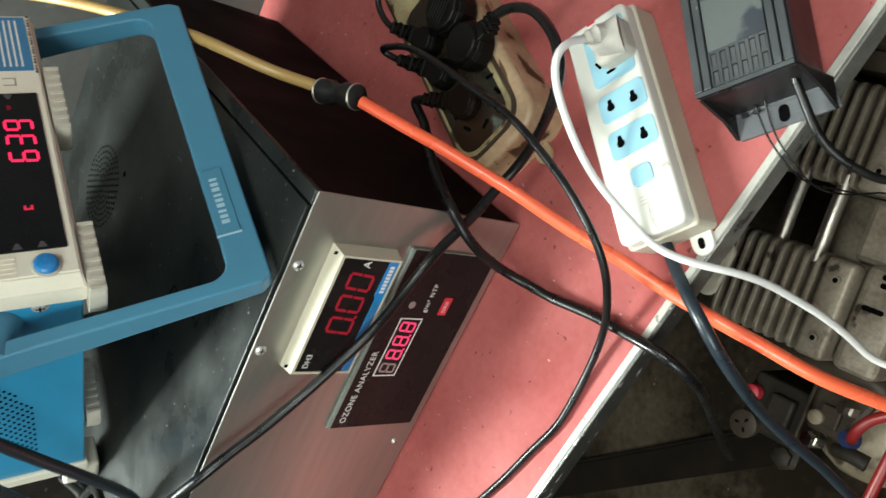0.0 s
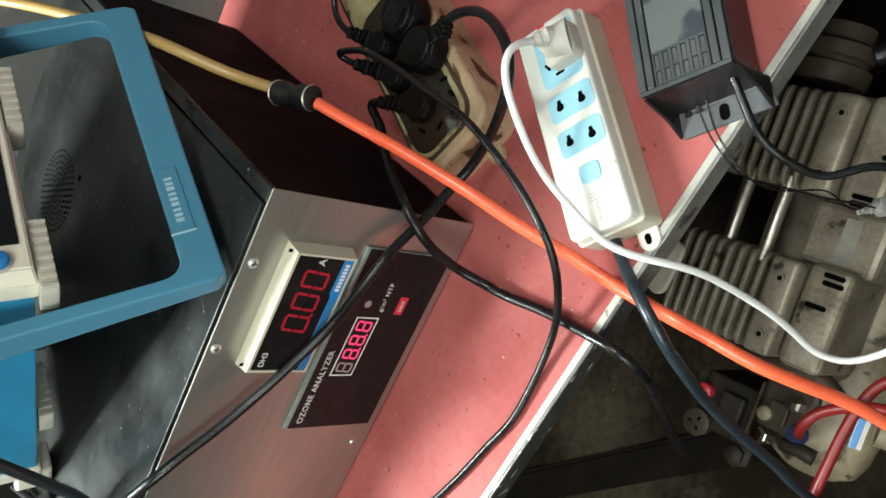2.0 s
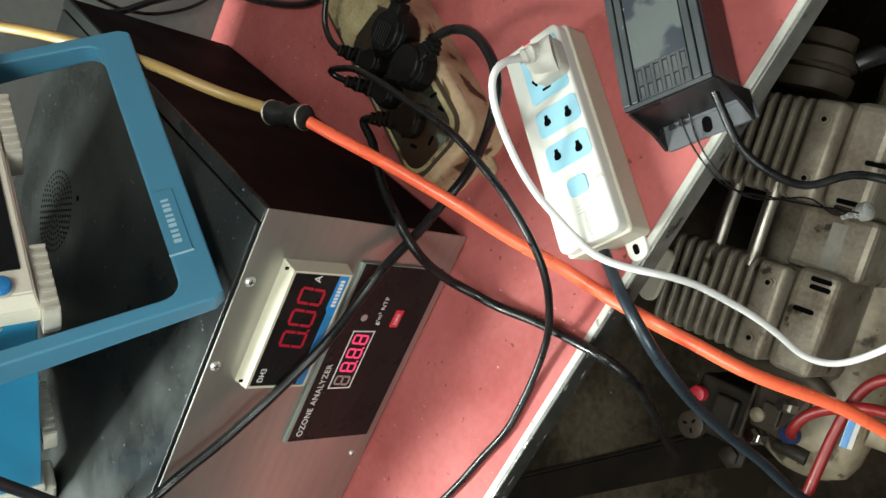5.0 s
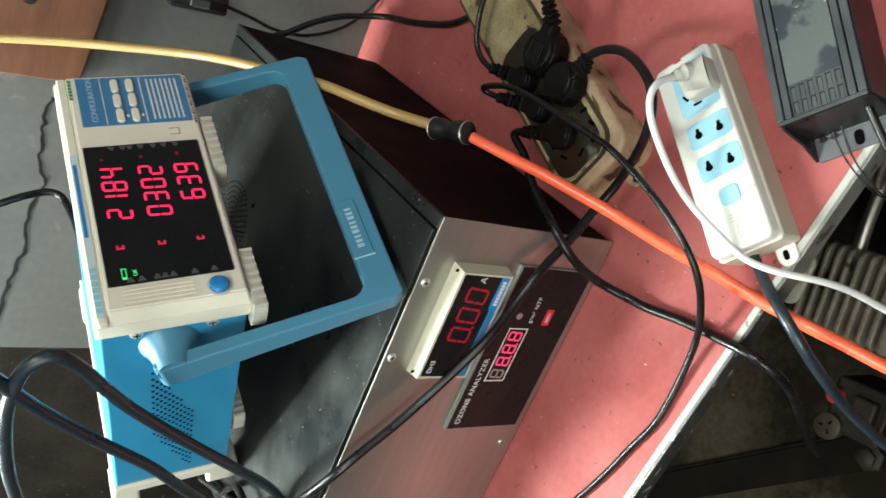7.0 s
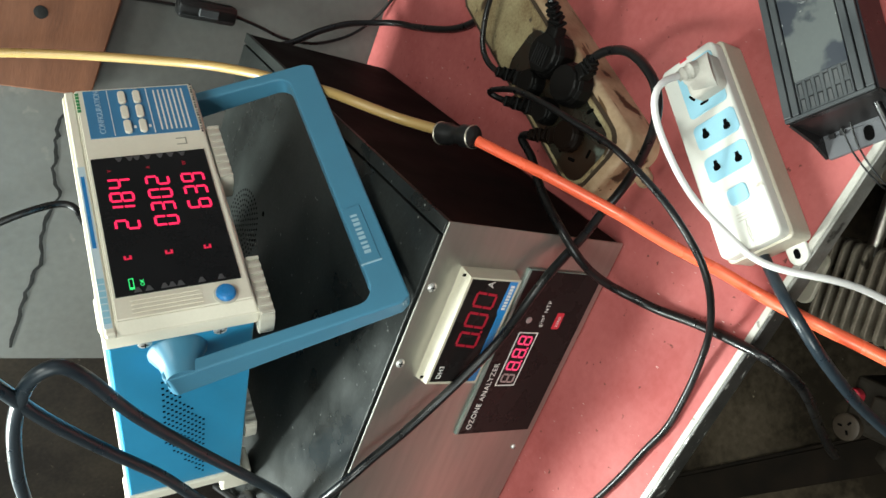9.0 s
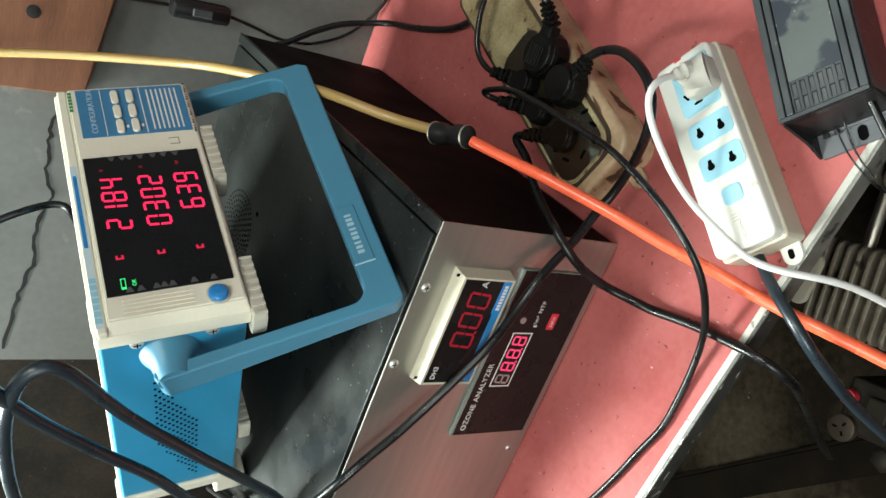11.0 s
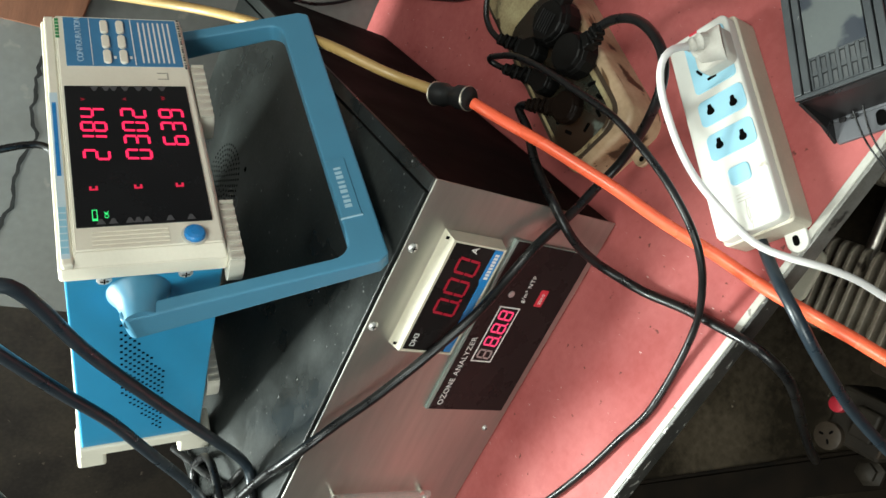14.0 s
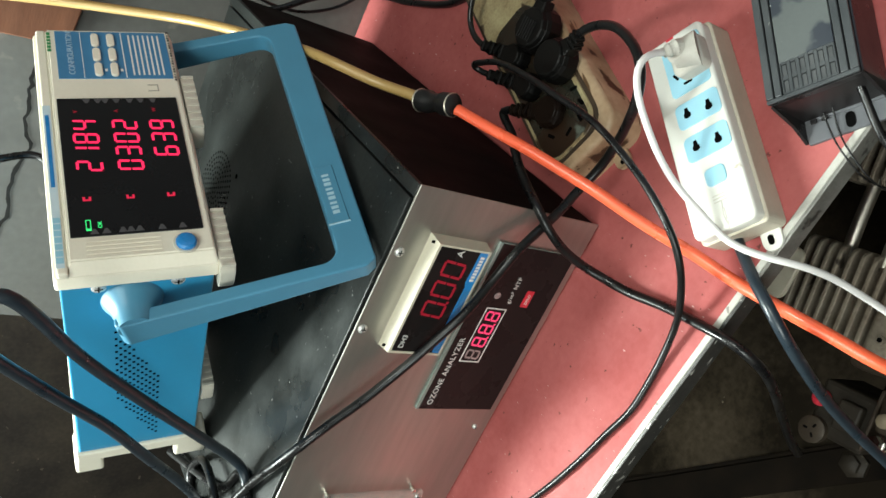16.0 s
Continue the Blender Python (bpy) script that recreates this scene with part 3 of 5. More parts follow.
for x, z in ((-0.316, 0.156), (-0.316, 0.057), (-0.405, 0.156), (-0.405, 0.057)):
    part("spacer", moved(turned([(0.0026, 0.0), (0.0026, 0.0062)], 10), Matrix.Translation((x, 0, z)) @ FRONT), CHROME, holder)
for x, z in ((-0.316, 0.156), (-0.316, 0.057)):
    screw(holder, Matrix.Translation((x, -0.012, z)) @ FRONT, 0.0028)

# ---- the power meter ----
MR, MU, MN = Vector((0.35713, 0.93350, 0.03215)), Vector((-0.30684, 0.08474, 0.94798)), Vector((0.88221, -0.34842, 0.31670))
MC = Vector((-0.0811, 0.1276, 0.3762))
meter = thing("power_meter", frame_at(MC, MR, MU, MN), "blue benchtop power meter with cream front and lit red figures", "measuring instrument")
L0, L1, B0, B1, BACK = -0.0998, 0.1585, -0.0540, 0.0590, -0.300
part("body", box(L0 + 0.003, L1 - 0.003, B0 + 0.003, B1 - 0.003, BACK, -0.012, 0.0015), BLUE, meter, "bright blue sheet-metal housing")
# cream front frame with a stepped face
face = prism(rounded(L1 - L0, B1 - B0, 0.003, 3, (L0 + L1) / 2, (B0 + B1) / 2), -0.0215, -0.0085, 0.0016, 2, True)
ramp_ = bmesh.new()
lower = [ramp_.verts.new(c) for c in ((L0 + 0.0012, B0 + 0.0012, -0.0088), (L1 - 0.0012, B0 + 0.0012, -0.0088), (L1 - 0.0012, B1 - 0.0085, -0.0088), (L0 + 0.0012, B1 - 0.0085, -0.0088))]
upper = [ramp_.verts.new(c) for c in ((L0 + 0.0095, B0 + 0.0032, -0.0012), (L1 - 0.0022, B0 + 0.0032, -0.0012), (L1 - 0.0022, B1 - 0.0110, -0.0012), (L0 + 0.0095, B1 - 0.0110, -0.0012))]
for k in range(4):
    ramp_.faces.new((lower[k], lower[(k + 1) % 4], upper[(k + 1) % 4], upper[k]))
ramp_.faces.new(upper)
bmesh.ops.bevel(ramp_, geom=[e for e in ramp_.edges if len(e.link_faces) == 2], offset=0.0011, segments=2, affect="EDGES")
bmesh.ops.recalc_face_normals(ramp_, faces=ramp_.faces)
part("front_step", ramp_, CREAM, meter, "sloping cream step round the display", True)
part("front_frame", face, CREAM, meter, "cream plastic front frame", True)
part("front_rim", box(L0 + 0.0005, L1 - 0.0005, B1 - 0.010, B1 - 0.0025, -0.010, -0.0035, 0.0015), CREAM, meter)
part("rear_frame", box(L0, L1, B0, B1, BACK - 0.016, BACK, 0.002), CREAM, meter, "cream rear frame")
for r0 in (L0 + 0.002, L1 - 0.032):
    for u0, u1 in ((-0.0635, B0 + 0.022), (B1 - 0.024, B1 + 0.002)):
        part("rear_leg", box(r0, r0 + 0.030, u0, u1, BACK - 0.046, BACK - 0.012, 0.003), CREAM, meter, "stubby cream leg")
part("rear_foot", box(0.03, 0.06, -0.0895, B0 + 0.004, BACK - 0.014, BACK - 0.002, 0.002), FIT_BLACK, meter)
screen = part("display_window", box(-0.0705, 0.0705, -0.0455, 0.0455, -0.003, 0.0, 0.0004, 1), GLASS_BLACK, meter, "glossy black display window")


def on_face(name, bm, material, r, u, n, parent=None, label=""):
    ob = part(name, bm, material, parent or meter, label)
    ob.matrix_local = Matrix.Translation((r, u, n))
    return ob


for u, text, r in ((0.0178, "2184", -0.0095), (-0.0115, "0302", -0.0100), (-0.0395, " 639", -0.0110)):
    figures(text, 0.0105, 0.0190, 0.0145, LED_RED, Matrix.Translation((r, u, 0.0001)), screen, 0.0020, 0.06, "bright red figure")
for u, unit in ((0.0320, "V"), (0.0020, "A"), (-0.0270, "W")):
    on_face("status_lamp", joined(box(-0.0019, 0.0019, -0.0029, -0.0012, 0, 0.0003), box(-0.0019, 0.0019, 0.0012, 0.0029, 0, 0.0003), box(-0.0019, -0.0004, -0.0012, 0.0012, 0, 0.0003)), LAMP_RED, -0.0362, u, 0.0001, screen)
    on_face("lettering", words(unit, 0.0045), LED_DIM, 0.0535, u - 0.0005, 0.0002, screen)
on_face("status_bar", joined(box(-0.0050, 0.0050, 0.0012, 0.0018, 0, 0.0002), box(-0.0050, 0.0050, -0.0018, -0.0012, 0, 0.0002), box(0.0044, 0.0050, -0.0012, 0.0012, 0, 0.0002), box(-0.0050, -0.0030, -0.0012, 0.0012, 0, 0.0002)), LED_GREEN, -0.0610, 0.0330, 0.0001, screen, "green lit bar")
on_face("lettering", words("OK", 0.0042), LED_GREEN, -0.0640, 0.0240, 0.0002, screen, "green lit letters")
TOOTH_GREY = shader("faint_tooth_grey", (0.075, 0.072, 0.075), 0.45, scale=50, mix=0.3)
for r, way, marks in ((0.0690, -1, (0.024, 0.0155, 0.010, 0.0015, -0.0085, -0.0170, -0.0265)), (-0.0692, 1, (0.0295, 0.0215, 0.0105, 0.0050, -0.0010, -0.0165, -0.0310))):
    for u in marks:
        tooth = prism([(0, -0.0030), (0, 0.0030), (way * 0.0046, 0.0009), (way * 0.0046, -0.0009)][::way], 0, 0.0002)
        on_face("grey_tooth", tooth, TOOTH_GREY, r, u, 0.0001, screen)

cfg = on_face("control_label", box(0.0945, 0.1535, -0.0470, 0.0420, -0.0015, -0.0006), LABEL_BLUE, 0, 0, 0, meter, "blue control label with white lettering")
lt = part("lettering", words("CONFIGURATION", 0.0068, 0.96), shader("pale_blue_ink", (0.35, 0.5, 0.62), 0.6, scale=100, mix=0.2), cfg)
lt.matrix_local = Matrix.Translation((0.0990, 0.0292, -0.0004))
part("rule", box(0.0955, 0.1525, 0.0222, 0.0228, -0.0006, -0.0004), INK, cfg)
part("rule", box(0.0955, 0.1525, -0.0105, -0.0096, -0.0006, -0.0004), INK, cfg)
for k in range(7):
    part("grille_line", box(0.0985, 0.1495, -0.0170 - 0.0040 * k, -0.0156 - 0.0040 * k, -0.0006, -0.0003), INK, cfg)
for i in range(3):
    for u in (0.0112, -0.0012):
        key = on_face("key", prism(rounded(0.0158, 0.0062, 0.0029, 4), 0, 0.0022, 0.0008, 2, True), CREAM, 0.1045 + 0.0185 * i, u, -0.0006, meter, "cream rubber key")
for u in (0.0052, -0.0070):
    on_face("key_mark", box(-0.0016, 0.0016, -0.001, 0.001, 0, 0.0002), INK, 0.1045, u, -0.0005, cfg)
# outline in darker cream, the shadow along its edge put into the colour
on_face("input_socket_shadow", joined(box(-0.004, 0.004, -0.0005, 0.0005, 0, 0.0003), box(-0.004, -0.003, 0.0, 0.008, 0, 0.0003), box(0.003, 0.004, 0.0, 0.008, 0, 0.0003)), shader("cream_shadow_line", (0.4, 0.37, 0.3), 0.6, scale=60, mix=0.3), 0.0830, -0.0330, -0.0011)
on_face("print_line", joined(*[box(0.092 + i * 0.0034, 0.0945 + i * 0.0034 - (i % 3) * 0.0006, -0.0500, -0.0482, 0, 0.0002) for i in range(19)]), DARK_INK, 0, 0, -0.0011, meter, "row of dark print")
on_face("green_print", joined(*[box(0.128 + i * 0.0042, 0.1312 + i * 0.0042, 0.0455, 0.0485, 0, 0.0002) for i in range(6)]), GREEN_INK, 0, 0, -0.0011, meter, "green printed mark")
on_face("rim_label", box(-0.094, 0.066, -0.0028, 0.0028, 0, 0.00015), shader("pale_label", (0.60, 0.70, 0.74), 0.45, dark=(0.45, 0.60, 0.68), scale=25, mix=0.6), 0.0, 0.0535, -0.0035, meter, "pale blue label strip")
on_face("blue_print", box(-0.02, 0.055, -0.0014, 0.0014, 0, 0.0003), BUTTON_BLUE, 0.0, 0.0535, -0.0034, meter, "thin blue line")
on_face("blue_print", joined(*[box(-0.09 + i * 0.006, -0.0852 + i * 0.006, -0.0024, 0.0024, 0, 0.0003) for i in range(7)]), LIGHT_BLUE, 0.0, 0.0535, -0.0034, meter, "pale blue print")
on_face("ribs", joined(*[box(-0.0885, -0.0785, -0.018 + 0.0, 0.034, 0, 0.0001)] + [box(-0.0745 - 0.0036 * k - 0.001, -0.0745 - 0.0036 * k, -0.014, 0.036, 0, 0.0008) for k in range(5)]), CREAM, 0, 0, -0.0011, meter, "raised ribs")
on_face("power_button", turned([(0.0074, 0), (0.0074, 0.003), (0.0062, 0.0044), (0.003, 0.005)], 24), BUTTON_BLUE, -0.0828, -0.0312, -0.0012, meter, "round blue power button")
on_face("button_ring", turned([(0.0092, 0), (0.0092, 0.0008), (0.0082, 0.001)], 24), FOOT, -0.0828, -0.0312, -0.0014)


def rubber_foot(r0, r1, n0, n1):
    ob = part("rubber_foot", prism(rounded(r1 - r0, 0.028, 0.008, 4, (r0 + r1) / 2, 0), 0, 0.0115, 0.002, 2, True), FOOT, meter, "ribbed milky rubber foot", True)
    ob.matrix_local = Matrix(((1, 0, 0, 0), (0, 0, -1, B0 + 0.001), (0, 1, 0, (n0 + n1) / 2), (0, 0, 0, 1)))
    for k in range(8):
        part("rib", box(r0 + (r1 - r0) * (k + 0.5) / 8 - 0.0012, r0 + (r1 - r0) * (k + 0.5) / 8 + 0.0012, 0.0125, 0.0150, 0.001, 0.0110), FOOT, ob)


rubber_foot(0.036, 0.103, -0.032, -0.004)
rubber_foot(-0.1065, -0.046, -0.034, -0.006)
rubber_foot(-0.0960, -0.040, -0.240, -0.205)
rubber_foot(0.050, 0.115, -0.240, -0.205)
SIDE_L = Matrix(((0, 0, -1, L0 + 0.003), (-1, 0, 0, 0), (0, 1, 0, 0), (0, 0, 0, 1)))  # local x: down, local y: forward, local z: outwards
for u, n in ((0.0305, -0.0272), (-0.0245, -0.0272)):
    screw(meter, Matrix.Translation((L0 + 0.003, u, n)) @ SIDE_L.to_3x3().to_4x4(), 0.0052)
vent = bmesh.new()
for i in range(40):
    for j in range(6):
        n = -0.090 - 0.0050 * i
        u = 0.0200 - 0.0066 * j - (0.0033 if i % 2 else 0)
        if -0.0894 - (0.0196 - u) * 2.35 >= n >= -0.202 - (0.0210 - u) * 2.5 and u > -0.0135:
            add_box(vent, L0 + 0.0026, L0 + 0.0028, u - 0.0011, u + 0.0011, n - 0.0014, n + 0.0014)
tagged(part("vent_grille", vent, HOLE, meter, "rows of small vent slots"), kind="stuff")

# carrying handle, swung down as a stand
PIV_U, PIV_N, END_U, END_N = 0.0075, -0.0460, -0.1700, 0.0010
hd = Vector((0, END_U - PIV_U, END_N - PIV_N)).normalized()
hn = Vector((1, 0, 0)).cross(hd).normalized()
HL = math.hypot(END_U - PIV_U, END_N - PIV_N)
handle = new("handle")
handle.parent = meter
handle.matrix_local = frame_at(Vector((0, PIV_U, PIV_N)), Vector((1, 0, 0)), hd, hn)
tagged(handle, "blue plastic carrying handle swung down as a stand")
RL, RR = -0.1240, 0.1655
inner = [(RL + 0.0255 - 0.014 * math.cos(radians(a)), HL - 0.042 + 0.014 * math.sin(radians(a))) for a in range(0, 91, 15)]
inner_r = [(RL + RR - x, y) for x, y in inner[::-1]]
strap = prism([(RL, -0.010), (RL + 0.003, -0.014), (RL + 0.0085, -0.014), (RL + 0.0115, -0.010)] + inner + inner_r + [(RR - 0.0115, -0.010), (RR - 0.0085, -0.014), (RR - 0.003, -0.014), (RR, -0.010), (RR, HL - 0.0090), (RR - 0.0050, HL - 0.0010), (RL + 0.0050, HL - 0.0010), (RL, HL - 0.0090)], -0.0075, 0.0080, 0.0016, 2)
for v in strap.verts:  # the arms deepen towards the hubs
    if v.co.z > 0:
        v.co.z *= 1.0 + 1.6 * (1 - max(0.0, min(1.0, v.co.y / HL)))
part("grip", strap, HANDLE_BLUE, handle, "chamfered blue grip")
lab = part("maker_plate", box(-0.0788, -0.0196, HL - 0.0272, HL - 0.0110, -0.0084, -0.0070, 0.0005, 1), HANDLE_BLUE, handle, "shallow raised plate")
part("plate_edge", box(-0.0798, -0.0788, HL - 0.0285, HL - 0.0105, -0.0086, -0.0070), shader("pale_mark", (0.36, 0.55, 0.64), 0.5, scale=90, mix=0.3), lab, "pale edge of the plate")
for i in range(9):
    part("print_bar", box(-0.0700 + i * 0.0049, -0.0668 + i * 0.0049 - (i % 3) * 0.0005, HL - 0.0222, HL - 0.0165, -0.0087, -0.0083), bpy.data.materials["pale_mark"], lab, "pale printed bar")
for x, s_ in ((L0 + 0.003, -1), (L1 - 0.003, 1)):
    hub = part("hub", turned([(0.0225, 0), (0.022, 0.002), (0.0165, 0.010), (0.0140, 0.019), (0.0130, 0.0262)], 28), HANDLE_BLUE, handle, "flared hub", True)
    hub.matrix_local = Matrix(((0, 0, s_, x), (0, 1, 0, 0.0), (-s_, 0, 0, 0), (0, 0, 0, 1)))

# ---- white power strip ----
S0, S1 = Vector((0.1965, -0.0155, 0)), Vector((0.0915, -0.1540, 0))
sd = (S1 - S0).normalized()
strip = thing("power_strip", frame_at(S0, sd, Vector((-sd.y, sd.x, 0)), Vector((0, 0, 1))), "white power strip with pale blue sockets and a switch", "power strip")
LS, WS = (S1 - S0).length, 0.0565
sg = -1 if Vector((-sd.y, sd.x, 0)).dot(Vector((-0.76, 0.6, 0))) < 0 else 1
def yy(v):
    return sg * v


part("base", prism(rounded(LS + 0.001, WS + 0.001, 0.004, 3, LS / 2, yy(WS / 2)), 0.0, 0.026, 0.001, 1), WHITE_SIDE, strip, "lower shell, creamier and darker than the cover")
part("cover", prism(rounded(LS - 0.002, WS - 0.003, 0.006, 4, LS / 2, yy(WS / 2)), 0.026, 0.0380, 0.0025, 3, True), WHITE, strip, "white glossy cover", True)
ear = part("lug", joined(prism(rounded(0.024, 0.017, 0.008, 6, LS + 0.004, yy(0.0130)), 0.0, 0.0032, 0.0006, 1)), WHITE, strip, "screw lug")
part("lug_hole", prism(rounded(0.0080, 0.0046, 0.0022, 5, LS + 0.0072, yy(0.0136)), 0.0033, 0.0038), HOLE, ear)


def socket_field(x0, x1, y0, y1, pins):
    f = part("socket", prism(rounded(x1 - x0, abs(y1 - y0), 0.004, 4, (x0 + x1) / 2, yy((y0 + y1) / 2)), 0.0378, 0.0386, 0.0003, 1), LIGHT_BLUE, strip, "pale blue socket face")
    for px, py, a, lw, ll in pins:
        sl = part("slot", prism(rounded(ll, lw, min(lw, ll) * 0.45, 3), 0, 0.0003), HOLE, f)
        sl.matrix_local = Matrix.Translation((px, yy(py), 0.0387)) @ Matrix.Rotation(radians(a), 4, "Z")


def twin(x):
    """Two keyhole-shaped holes for round or flat pins in one pale face."""
    f = part("socket", prism(rounded(0.0215, 0.039, 0.0045, 5, x, yy(0.0230)), 0.0378, 0.0386, 0.0003, 1), LIGHT_BLUE, strip, "pale blue socket face")
    for px, py in ((x + 0.0012, 0.0135), (x - 0.0012, 0.0325)):
        hole = part("slot", joined(prism([(-0.0044, -0.0014), (-0.0012, -0.0018), (0.0006, -0.0031), (0.0032, -0.0029), (0.0042, -0.0010), (0.0042, 0.0010), (0.0032, 0.0029), (0.0006, 0.0031), (-0.0012, 0.0018), (-0.0044, 0.0014)], 0, 0.0003)), HOLE, f)
        hole.matrix_local = Matrix.Translation((px, yy(py), 0.0387))


socket_field(0.008, 0.055, 0.005, 0.041, [(0.047, 0.0245, 90, 0.0022, 0.008), (0.038, 0.0335, 30, 0.0022, 0.007)])
twin(0.0725)
twin(0.1015)
part("switch_rim", prism(rounded(0.0165, 0.0200, 0.005, 5, 0.1300, yy(0.0235)), 0.0378, 0.0384, 0.0002, 1), CORD_WHITE, strip, "white rim round the switch")
part("switch", prism(rounded(0.0145, 0.0175, 0.004, 4, 0.1300, yy(0.0235)), 0.0378, 0.0397, 0.001, 2, True), LIGHT_BLUE, strip, "pale blue rocker switch")
stain = shader("faded_print", (0.60, 0.57, 0.50), 0.6, scale=120, mix=0.5)
faint = shader("faint_print", (0.62, 0.58, 0.50), 0.6, scale=120, mix=0.4)
for i in range(3):
    part("faded_print", box(0.1445 + 0.0026 * i, 0.1453 + 0.0026 * i, min(yy(0.020), yy(0.031)), max(yy(0.020), yy(0.031)), 0.0379, 0.03815), faint, strip, "faded print")
for i in range(4):
    part("scuff", moved(prism(rounded(0.011 - 0.0015 * i, 0.0009, 0.0004, 2), 0.0379, 0.03815), Matrix.Translation((0.156 + 0.0045 * i, yy(0.0255 - 0.0012 * (i % 2)), 0)) @ Matrix.Rotation(radians(8 * (i % 3) - 8), 4, "Z")), stain, strip, "grey scuff")
part("red_mark", box(0.002, 0.004, min(yy(0.027), yy(0.034)), max(yy(0.027), yy(0.034)), 0.0380, 0.0382), ZERO_RED, strip)

plug = thing("white_plug", strip.matrix_world @ Matrix.Translation((0.0315, yy(0.0145), 0.0387)), "white angled mains plug in the power strip", "plug")
pg = prism(rounded(0.030, 0.027, 0.006, 5), 0.0, 0.013, 0.003, 3, True)
part("plug_body", pg, PLUG_WHITE, plug, "", True)
inv = plug.matrix_world.inverted()
pts = [inv @ Vector(p) for p in (strip.matrix_world @ Vector((0.0315, yy(0.0180), 0.0545)), Vector((0.1685, -0.0335, 0.064)), Vector((0.160, -0.0305, 0.072)))]
hood = tube([inv @ (strip.matrix_world @ Vector(p)) for p in ((0.0312, yy(0.0205), 0.0560), (0.0318, yy(0.0130), 0.0530), (0.0326, yy(0.0030), 0.0490))], 0.012, 18, 0.002, lambda f: 0.0098 + 0.0046 * f)
part("hood", hood, PLUG_WHITE, plug, "flared rubbery hood", True)
part("strain_relief", tube(pts, 0.006, 14, 0.0015, lambda f: (0.0105 - 0.0062 * f) * (1.0 if int(f * 9) % 2 else 0.82)), PLUG_WHITE, plug, "ribbed strain relief")

# ---- grimy old power strip ----
gd = Vector((0.375, 0.927, 0)).normalized()
gs = Vector((-gd.y, gd.x, 0))
old = thing("old_power_strip", frame_at(Vector((0.098, 0.004, 0)), gd, gs, Vector((0, 0, 1))), "grimy yellowed power strip stained with oil", "power strip")
part("shell", prism(rounded(0.33, 0.0830, 0.018, 6, 0.165, 0.0457), 0.0, 0.040, 0.005, 3, True), GRIMY, old, "yellowed oil-stained shell", True)
part("groove", prism(rounded(0.306, 0.0755, 0.021, 6, 0.163, 0.0520), 0.0398, 0.0404), GROOVE_DARK, old, "dark brown groove")
part("face_rim", prism(rounded(0.298, 0.068, 0.020, 6, 0.163, 0.0525), 0.0398, 0.0416, 0.0006, 1), CREAM_FACE, old, "worn raised rim")
part("socket_face", prism(rounded(0.290, 0.0605, 0.018, 6, 0.162, 0.0530), 0.0410, 0.0417, 0.0002, 1), CREAM_FACE, old, "yellowed face, less greasy at the far end")
part("greasy_face", prism([(x, y) for x, y in rounded(0.170, 0.0600, 0.018, 6, 0.102, 0.0530)], 0.0417, 0.0419), GRIME_FACE, old, "dark greasy socket face")
lug = part("lug", prism(rounded(0.022, 0.017, 0.008, 5, -0.004, 0.036), 0.0, 0.005, 0.001, 1), GRIMY, old)
part("lug_hole", prism(rounded(0.005, 0.005, 0.0024, 4, -0.009, 0.036), 0.0051, 0.0055), HOLE, lug)
inv_old = old.matrix_world.inverted()
for wx, wy, a in ((0.050, 0.067, 30), (0.053, 0.087, -20), (0.097, 0.070, 70), (0.091, 0.054, 20), (0.079, 0.046, 0), (0.063, 0.050, 110)):
    sl = part("slot", prism(rounded(0.009, 0.0032, 0.0012, 3), 0, 0.0004), HOLE, old)
    q = inv_old @ Vector((wx, wy, 0))
    sl.matrix_local = Matrix.Translation((q.x, q.y, 0.0419)) @ Matrix.Rotation(radians(a), 4, "Z")


def black_plug(cx, cy, ex, ey, ez, label, r=0.021, h=0.024, rise=0.6, grip=False, stuff=None):
    """A round plug standing on the old strip, its ribbed relief reaching to (ex, ey, ez)."""
    stuff = stuff or PLUG_RUBBER
    d = Vector((ex - cx, ey - cy, 0))
    p = thing("black_plug", pose(cx, cy, 0.0419, 0, 0, math.degrees(math.atan2(d.y, d.x))), label, "plug", "plugs in the old strip")
    part("plug_body", turned([(r * 0.90, 0.0), (r, 0.002), (r, h * 0.62), (r * 0.93, h * 0.78), (r * 0.90, h * 0.80), (r * 0.84, h * 0.96), (r * 0.78, h)], 14), stuff, p)
    part("shoulder", moved(prism([(-r * 0.35, -0.0095), (r * 0.7, -0.0085), (r * 1.25, -0.0070), (r * 1.25, 0.0070), (r * 0.7, 0.0085), (-r * 0.35, 0.0095)], -0.006, 0.0065, 0.0016, 2), Matrix.Translation((0, 0, h * rise))), stuff, p)
    if grip:
        for k in range(6):
            part("grip_ridge", box(-r * 0.55, r * 0.35, -0.0088 + 0.0035 * k - 0.0007, -0.0088 + 0.0035 * k + 0.0007, h - 0.0008, h + 0.0016, 0.0004, 1), stuff, p)
    a, b = Vector((r * 1.2, 0, h * rise)), Vector((d.length, 0, ez - 0.0419))
    n = 5
    turn = (b - a).to_track_quat("Z", "Y").to_matrix().to_4x4()
    for k in range(n):
        c = a.lerp(b, (k + 0.5) / n)
        w = 0.0072 - 0.0022 * k / n
        q = part("relief_ring", box(-w, w, -w * 0.9, w * 0.9, -0.0016, 0.0016, 0.0009, 1), stuff, p)
        q.matrix_local = Matrix.Translation(c) @ turn @ Matrix.Rotation(radians(20 * (k % 2)), 4, "Z")
    part("relief_core", tube([a, a.lerp(b, 0.5), b], 0.0042, 10, 0.004), stuff, p, "", True)
    return p


